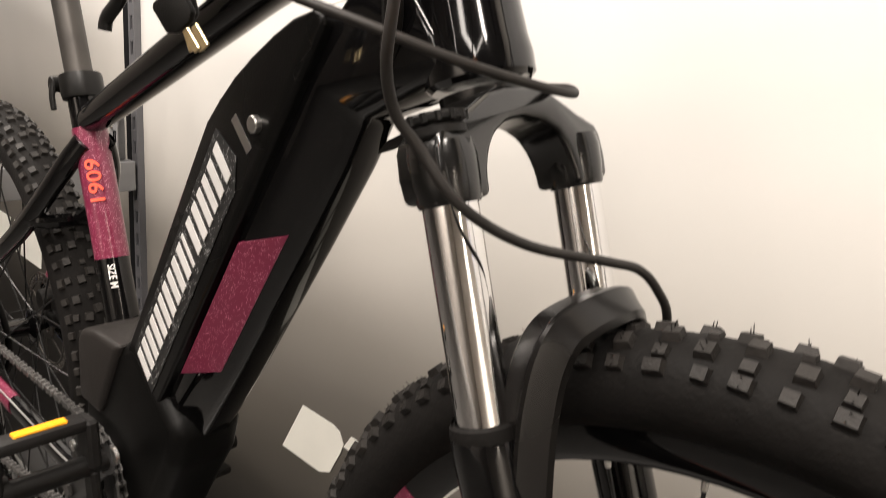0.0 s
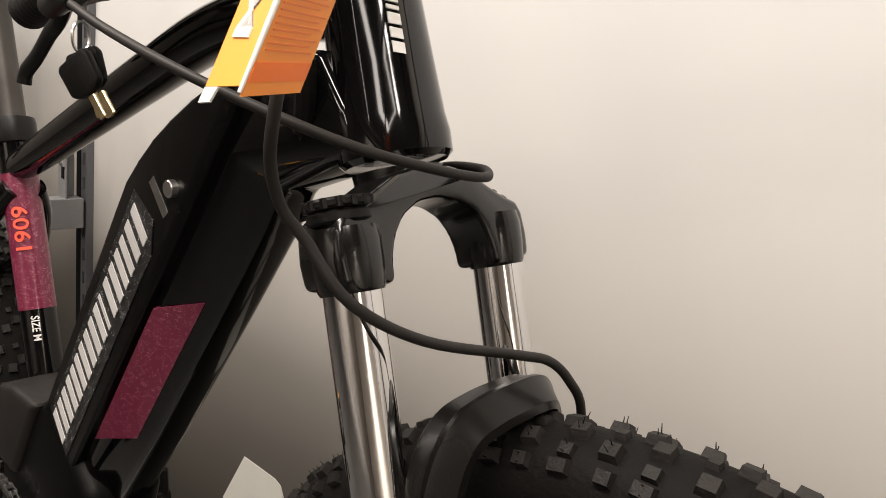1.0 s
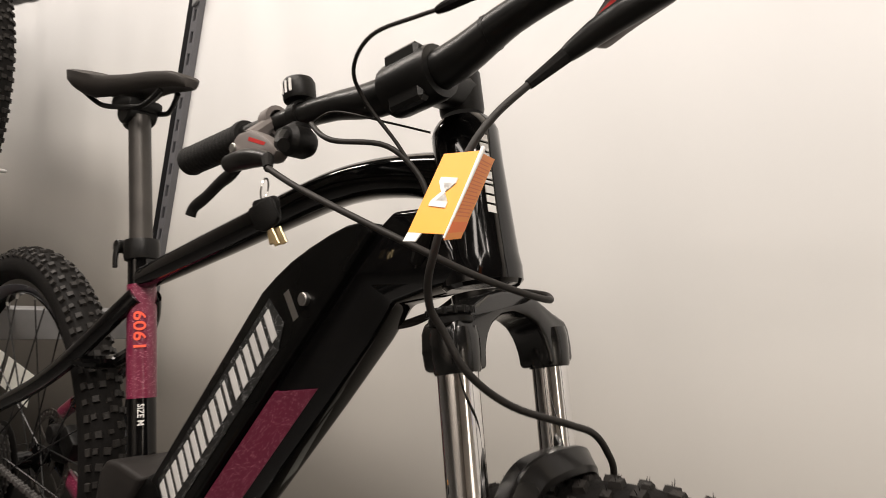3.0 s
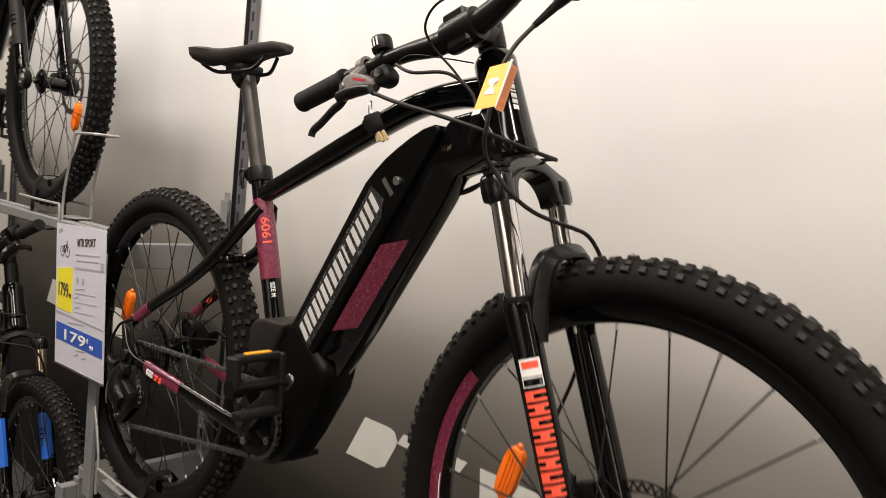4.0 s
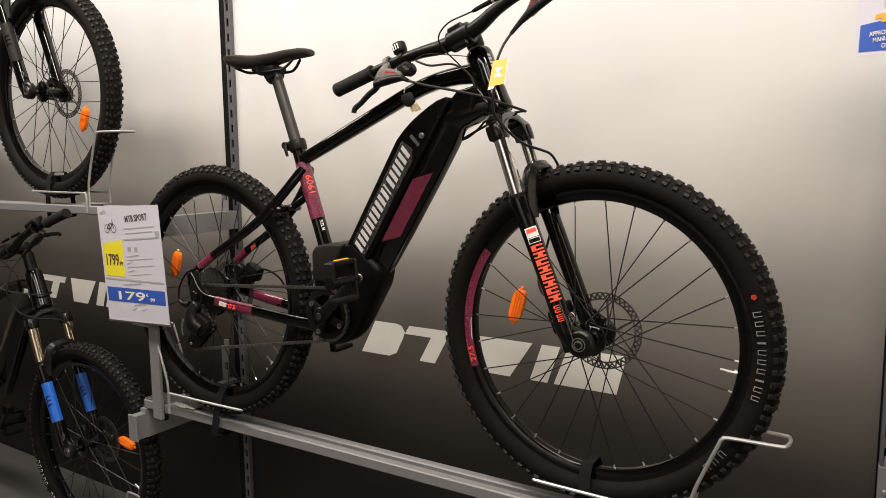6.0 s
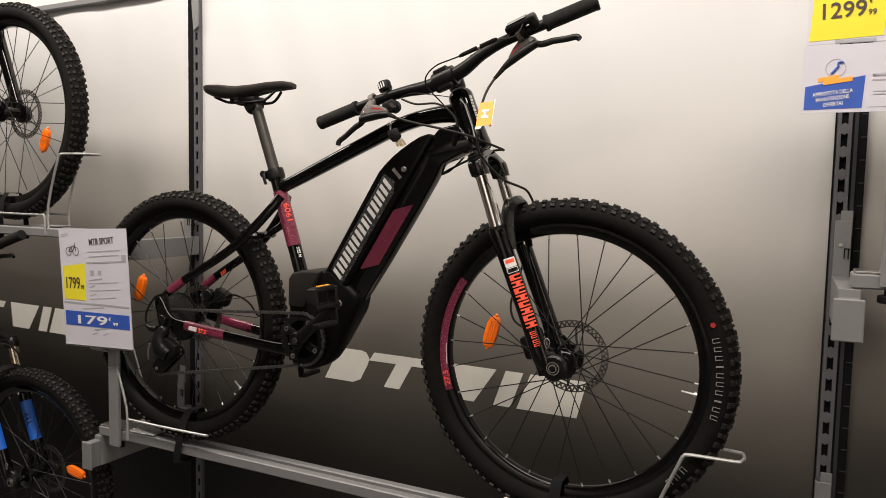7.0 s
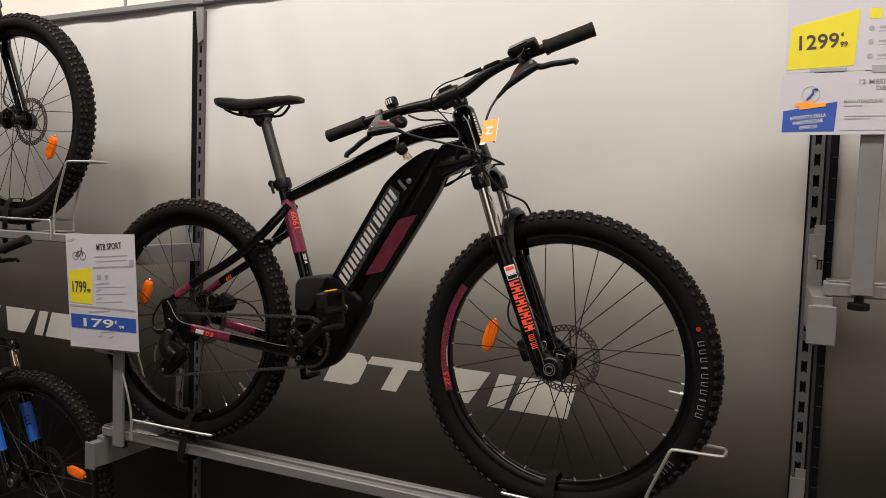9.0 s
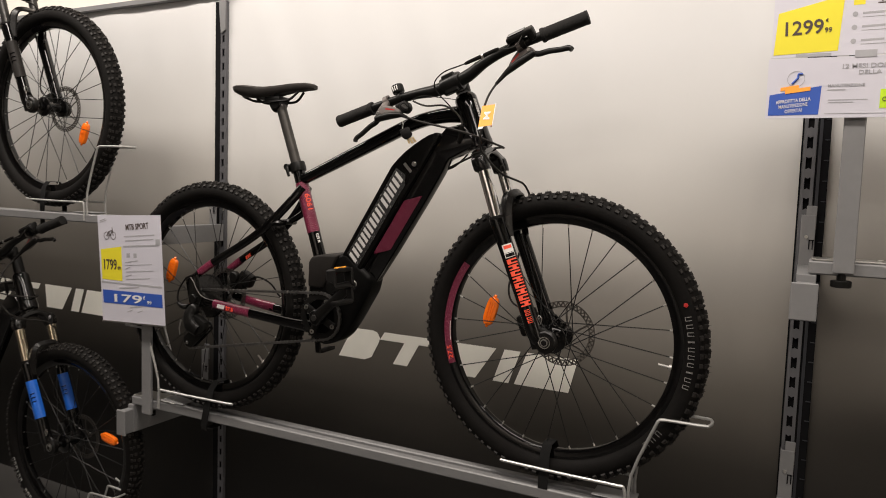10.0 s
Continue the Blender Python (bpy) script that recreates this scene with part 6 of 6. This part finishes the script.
    for p, q in (((0.14, 0.81), (0.18, 0.85)), ((0.18, 0.85), (0.24, 0.86)), ((0.25, 0.81), (0.235, 0.885)), ((0.18, 0.85), (0.2, 0.81)), ((0.14, 0.81), (0.2, 0.81)), ((0.2, 0.81), (0.24, 0.86))):
        sweep(bm, [m0 @ V(p[0] * W, p[1] * H, 0.0025), m0 @ V(q[0] * W, q[1] * H, 0.0025)], 0.0011, 6, 1)
    part("bicycle_picture", bm, M["ink"], t, "small printed bicycle outline")
    bm = bmesh.new()
    plate(bm, [(-0.002, -0.003), (W + 0.002, -0.003), (W + 0.002, 0.002), (-0.002, 0.002)], 0.003, m0)
    part("holder_lip", bm, M["steel"], t)


def sign_two():
    """Larger double sign on the next rack's post."""
    base = pose(1.708, 0.03, 1.471, 0, 0, 0)
    t = thing("price_sign", base, "white price sheet with large yellow field and blue offer box", "price sign", "price signs")
    m0 = basis(V(1.522, 0.032, 1.470), (1, 0, 0), (0, 0, 1))
    W, H = 0.36, 0.345

    def at(u, v, d=0.0):
        return m0 @ Matrix.Translation((u, v, d))

    bm = bmesh.new()
    plate(bm, [(0, 0), (W, 0), (W, 0.122), (0, 0.122)], 0.002, m0)
    part("lower_sheet", bm, M["paper"], t)
    bm = bmesh.new()
    plate(bm, [(0.004, 0.124), (W, 0.124), (W, H), (0.004, H)], 0.0025, m0)
    part("upper_sheet", bm, M["paper"], t)
    bm = bmesh.new()
    plate(bm, [(0.008, 0.130), (0.126, 0.134), (0.132, 0.243), (0.013, 0.215)], 0.003, m0)
    part("yellow_field", bm, M["yellow"], t, "yellow price field")
    bm = bmesh.new()
    words(bm, "1299", at(0.028, 0.168, 0.0031) @ pose(0, 0, 0, 0, 0, 2), 0.07, 0.029)
    words(bm, "99", at(0.1, 0.171, 0.0031), 0.013, 0.0105)
    words(bm, "€", at(0.1005, 0.192, 0.0031), 0.005, 0.007)
    part("price_print", bm, M["ink"], t)
    bm = bmesh.new()
    plate(bm, [(0.005, 0.006), (0.099, 0.007), (0.102, 0.065), (0.006, 0.048)], 0.0026, m0)
    part("blue_field", bm, M["blue"], t, "blue offer box")
    bm = bmesh.new()
    for k, (tx, u, w) in enumerate((("APPROFITTA DELLA", 0.019, 0.065), ("MANUTENZIONE", 0.025, 0.054), ("OFFERTA!", 0.037, 0.032))):
        words(bm, tx, at(u, 0.029 - 0.0095 * k, 0.0027) @ pose(0, 0, 0, 0, 0, 6), w, 0.0072)
    part("offer_print", bm, M["white"], t)
    bm = bmesh.new()
    plate(bm, [(0.026, 0.056), (0.06, 0.061), (0.06, 0.068), (0.026, 0.063)], 0.003, m0)
    plate(bm, [(0.035, 0.05), (0.082, 0.056), (0.082, 0.064), (0.035, 0.058)], 0.0034, m0)
    part("orange_ribbon", bm, M["tag"], t)
    bm = bmesh.new()
    lathe(bm, [(0.0155, 0), (0.0165, 0), (0.0165, 0.0004), (0.0155, 0.0004)], m0 @ V(0.054, 0.08, 0.0022), (0, -1, 0), 24, True)
    part("ring_print", bm, M["greyink"], t)
    bm = bmesh.new()
    sweep(bm, [m0 @ V(0.047, 0.07, 0.0026), m0 @ V(0.058, 0.083, 0.0026)], 0.0024, 6, 1)
    sweep(bm, [m0 @ V(0.058, 0.083, 0.0026), m0 @ V(0.058, 0.09, 0.0026), m0 @ V(0.066, 0.09, 0.0026)], 0.0022, 6, 2)
    part("spanner_print", bm, M["blue"], t, "printed blue spanner")
    bm = bmesh.new()
    words(bm, "12 MESI DOPO", at(0.137, 0.098, 0.0022), 0.09, 0.009)
    words(bm, "DELLA", at(0.166, 0.086, 0.0022), 0.04, 0.008)
    words(bm, "MANUTENZIONE", at(0.113, 0.062, 0.0022), 0.065, 0.006)
    for u0, v0, u1, h in ((0.113, 0.055, 0.145, 0.002), (0.115, 0.035, 0.185, 0.0016), (0.115, 0.03, 0.16, 0.0016), (0.11, 0.008, 0.3, 0.001)):
        plate(bm, [(u0, v0), (u1, v0), (u1, v0 + h), (u0, v0 + h)], 0.0026, m0)
    tagged(part("lower_print", bm, M["greyink"], t, "grey print"), kind="stuff")
    bm = bmesh.new()
    plate(bm, [(0.05, 0.1245), (0.115, 0.1245), (0.115, 0.1305), (0.05, 0.1305)], 0.0029, m0)
    plate(bm, [(0.157, 0.119), (0.195, 0.119), (0.195, 0.133), (0.157, 0.133)], 0.0031, m0)
    for v0 in (0.15, 0.177, 0.203):
        plate(bm, [(0.165, v0), (0.205, v0 + 0.001), (0.205, v0 + 0.005), (0.165, v0 + 0.004)], 0.0029, m0)
        plate(bm, [(0.165, v0 - 0.006), (0.24, v0 - 0.0055), (0.24, v0 - 0.0042), (0.165, v0 - 0.0047)], 0.0029, m0)
        disc(bm, m0 @ V(0.152, v0 + 0.001, 0.0027), (0, -1, 0), 0.005, 0.0006, 12)
    tagged(part("upper_print", bm, M["greyink"], t), kind="stuff")
    bm = bmesh.new()
    words(bm, "M", at(0.196, 0.226, 0.0027), 0.01, 0.011)
    words(bm, "MTB", at(0.178, 0.252, 0.0027), 0.03, 0.009)
    plate(bm, [(0.19, 0.222), (0.21, 0.222), (0.21, 0.2245), (0.19, 0.2245)], 0.0029, m0)
    part("title_print", bm, M["ink"], t)
    bm = bmesh.new()
    plate(bm, [(0.148, 0.222), (0.168, 0.222), (0.168, 0.242), (0.148, 0.242)], 0.0029, m0)
    part("pale_square", bm, M["yellow"], t)
    bm = bmesh.new()
    plate(bm, [(0.206, 0.018), (0.26, 0.018), (0.26, 0.055), (0.206, 0.055)], 0.0027, m0)
    part("lime_field", bm, M["lime"], t, "lime offer box")
    bm = bmesh.new()
    words(bm, "OFFERTA", at(0.21, 0.031, 0.0028), 0.045, 0.009)
    part("lime_print", bm, M["ink"], t)
    bm = bmesh.new()
    for u in (0.05, 0.09):
        lathe(bm, [(0.0105, 0), (0.012, 0), (0.012, 0.0004), (0.0105, 0.0004)], m0 @ V(u, 0.292, 0.0028), (0, -1, 0), 24, True)
    for p, q in (((0.05, 0.292), (0.065, 0.292)), ((0.065, 0.292), (0.083, 0.309)), ((0.062, 0.308), (0.083, 0.309)), ((0.065, 0.292), (0.06, 0.313)), ((0.05, 0.292), (0.062, 0.305)), ((0.09, 0.292), (0.082, 0.314)), ((0.056, 0.314), (0.064, 0.313))):
        sweep(bm, [m0 @ V(p[0], p[1], 0.0028), m0 @ V(q[0], q[1], 0.0028)], 0.0011, 6, 1)
    part("bicycle_picture", bm, M["ink"], t, "small printed bicycle outline")
    bm = bmesh.new()
    plate(bm, [(0.018, 0.322), (0.05, 0.324), (0.05, 0.327), (0.018, 0.325)], 0.003, m0)
    plate(bm, [(0.135, 0.262), (0.1365, 0.262), (0.1365, 0.34), (0.135, 0.34)], 0.003, m0)
    plate(bm, [(0.155, 0.3), (0.21, 0.306), (0.21, 0.31), (0.155, 0.304)], 0.003, m0)
    tagged(part("small_print", bm, M["greyink"], t, "unreadable small print"), kind="stuff")


sign_one()
sign_two()

# ---- small things on the bicycle ----
TAG0 = Matrix.Translation((0.943, -0.13, 1.43))
t = thing("size_tag", TAG0, "orange folded card size tag hung on the brake hose", "size tag")
TU = V(-0.04, 0.42, 1)
FOLD = V(0.9845, -0.1745, 1.440)
m2 = basis(V(0.946, -0.161, 1.440), V(0.943, -0.333, 0.0), TU)
m = basis(FOLD, V(-0.47, 0.88, 0), TU)
bm = bmesh.new()
plate(bm, [(0, 0), (0.040, 0.002), (0.040, 0.056), (0, 0.054)], 0.0006, m)
part("folded_flap", bm, M["flap"], t, "orange card flap with fine print")
bm = bmesh.new()
for k in range(17):
    w = (0.033, 0.030, 0.034, 0.027)[k % 4]
    z = 0.0148 + 0.0022 * k
    plate(bm, [(0.003, z), (0.003 + w, z + 0.0011), (0.003 + w, z + 0.0018), (0.003, z + 0.0007)], 0.0009, m)
tagged(part("fine_print", bm, M["fineprint"], t), kind="stuff")
bm = bmesh.new()
plate(bm, [(0.0005, 0.0045), (0.0395, 0.0065), (0.0395, 0.0130), (0.0005, 0.0110)], 0.0009, m)
part("print_band", bm, M["tagband"], t, "deep orange printed band")
# card sheen on the rounded fold, drawn as a white strip
bm = bmesh.new()
sweep(bm, [FOLD + V(0.0002, -0.0002, 0.001), FOLD + TU * 0.026 + V(0.0003, -0.0003, 0), FOLD + TU * 0.053 + V(0.0004, -0.0004, 0)], [0.0006, 0.0009, 0.0014], 10, 4)
part("fold_sheen", bm, M["white"], t, "white sheen painted along the glossy fold")
bm = bmesh.new()
plate(bm, [(0, 0.0), (0.040, 0.003), (0.0405, 0.055), (0.001, 0.053)], 0.0006, m2)
part("card", bm, M["tag"], t, "orange printed card")
bm = bmesh.new()
words(bm, "M", m2 @ Matrix.Translation((0.030, 0.018, 0.0007)) @ pose(0, 0, 0, 0, 0, 90), 0.019, 0.019, 0.0005)
part("size_print", bm, M["white"], t, "white letter M")
bm = bmesh.new()
plate(bm, [(-0.001, -0.006), (0.013, -0.0045), (0.016, 0.0010), (0, -0.0002)], 0.0007, m2)
part("white_edge", bm, M["white"], t)

KEY0 = Matrix.Translation((0.72, -0.105, 1.42))
t = thing("bike_keys", KEY0, "pair of brass keys with black heads hung by a ring", "keys")
bm = bmesh.new()
lathe(bm, [(0.0085, -0.0006), (0.0097, -0.0006), (0.0097, 0.0006), (0.0085, 0.0006)], (0.717, -0.103, 1.452), (0.8, 0.6, 0), 20, True, ref=(0, 0, 1))
part("key_ring", bm, M["steel"], t)
for dx, dz, rot in ((0.0, 0.0, -22), (0.006, -0.003, -38)):
    rr = pose(0, 0, 0, 0, rot, 20).to_3x3()
    bm = bmesh.new()
    b = bmesh.new()
    prism(b, [(-0.0125, -0.008), (-0.006, -0.0125), (0.006, -0.0125), (0.0115, -0.009), (0.0125, 0.008), (0.010, 0.0115), (-0.010, 0.0115), (-0.0125, 0.009)], -0.0028, 0.0028, 0.0016, 2)
    b.transform(Matrix.Translation(V(0.726 + dx, -0.103 - dx, 1.434 + dz)) @ rr.to_4x4())
    join(bm, b)
    part("key_head", bm, M["plastic"], t, "black plastic key head")
    for k in (-1, 1):
        bm = bmesh.new()
        box(bm, V(0.726 + dx, -0.103 - dx, 1.434 + dz) + rr @ V(0.003 + 0.0034 * k, 0, -0.0215 - 0.001 * k), (0.0052, 0.0024, 0.015), rr, 0.0006)
        part("key_blade", bm, M["brass"], t, "brass key blade")
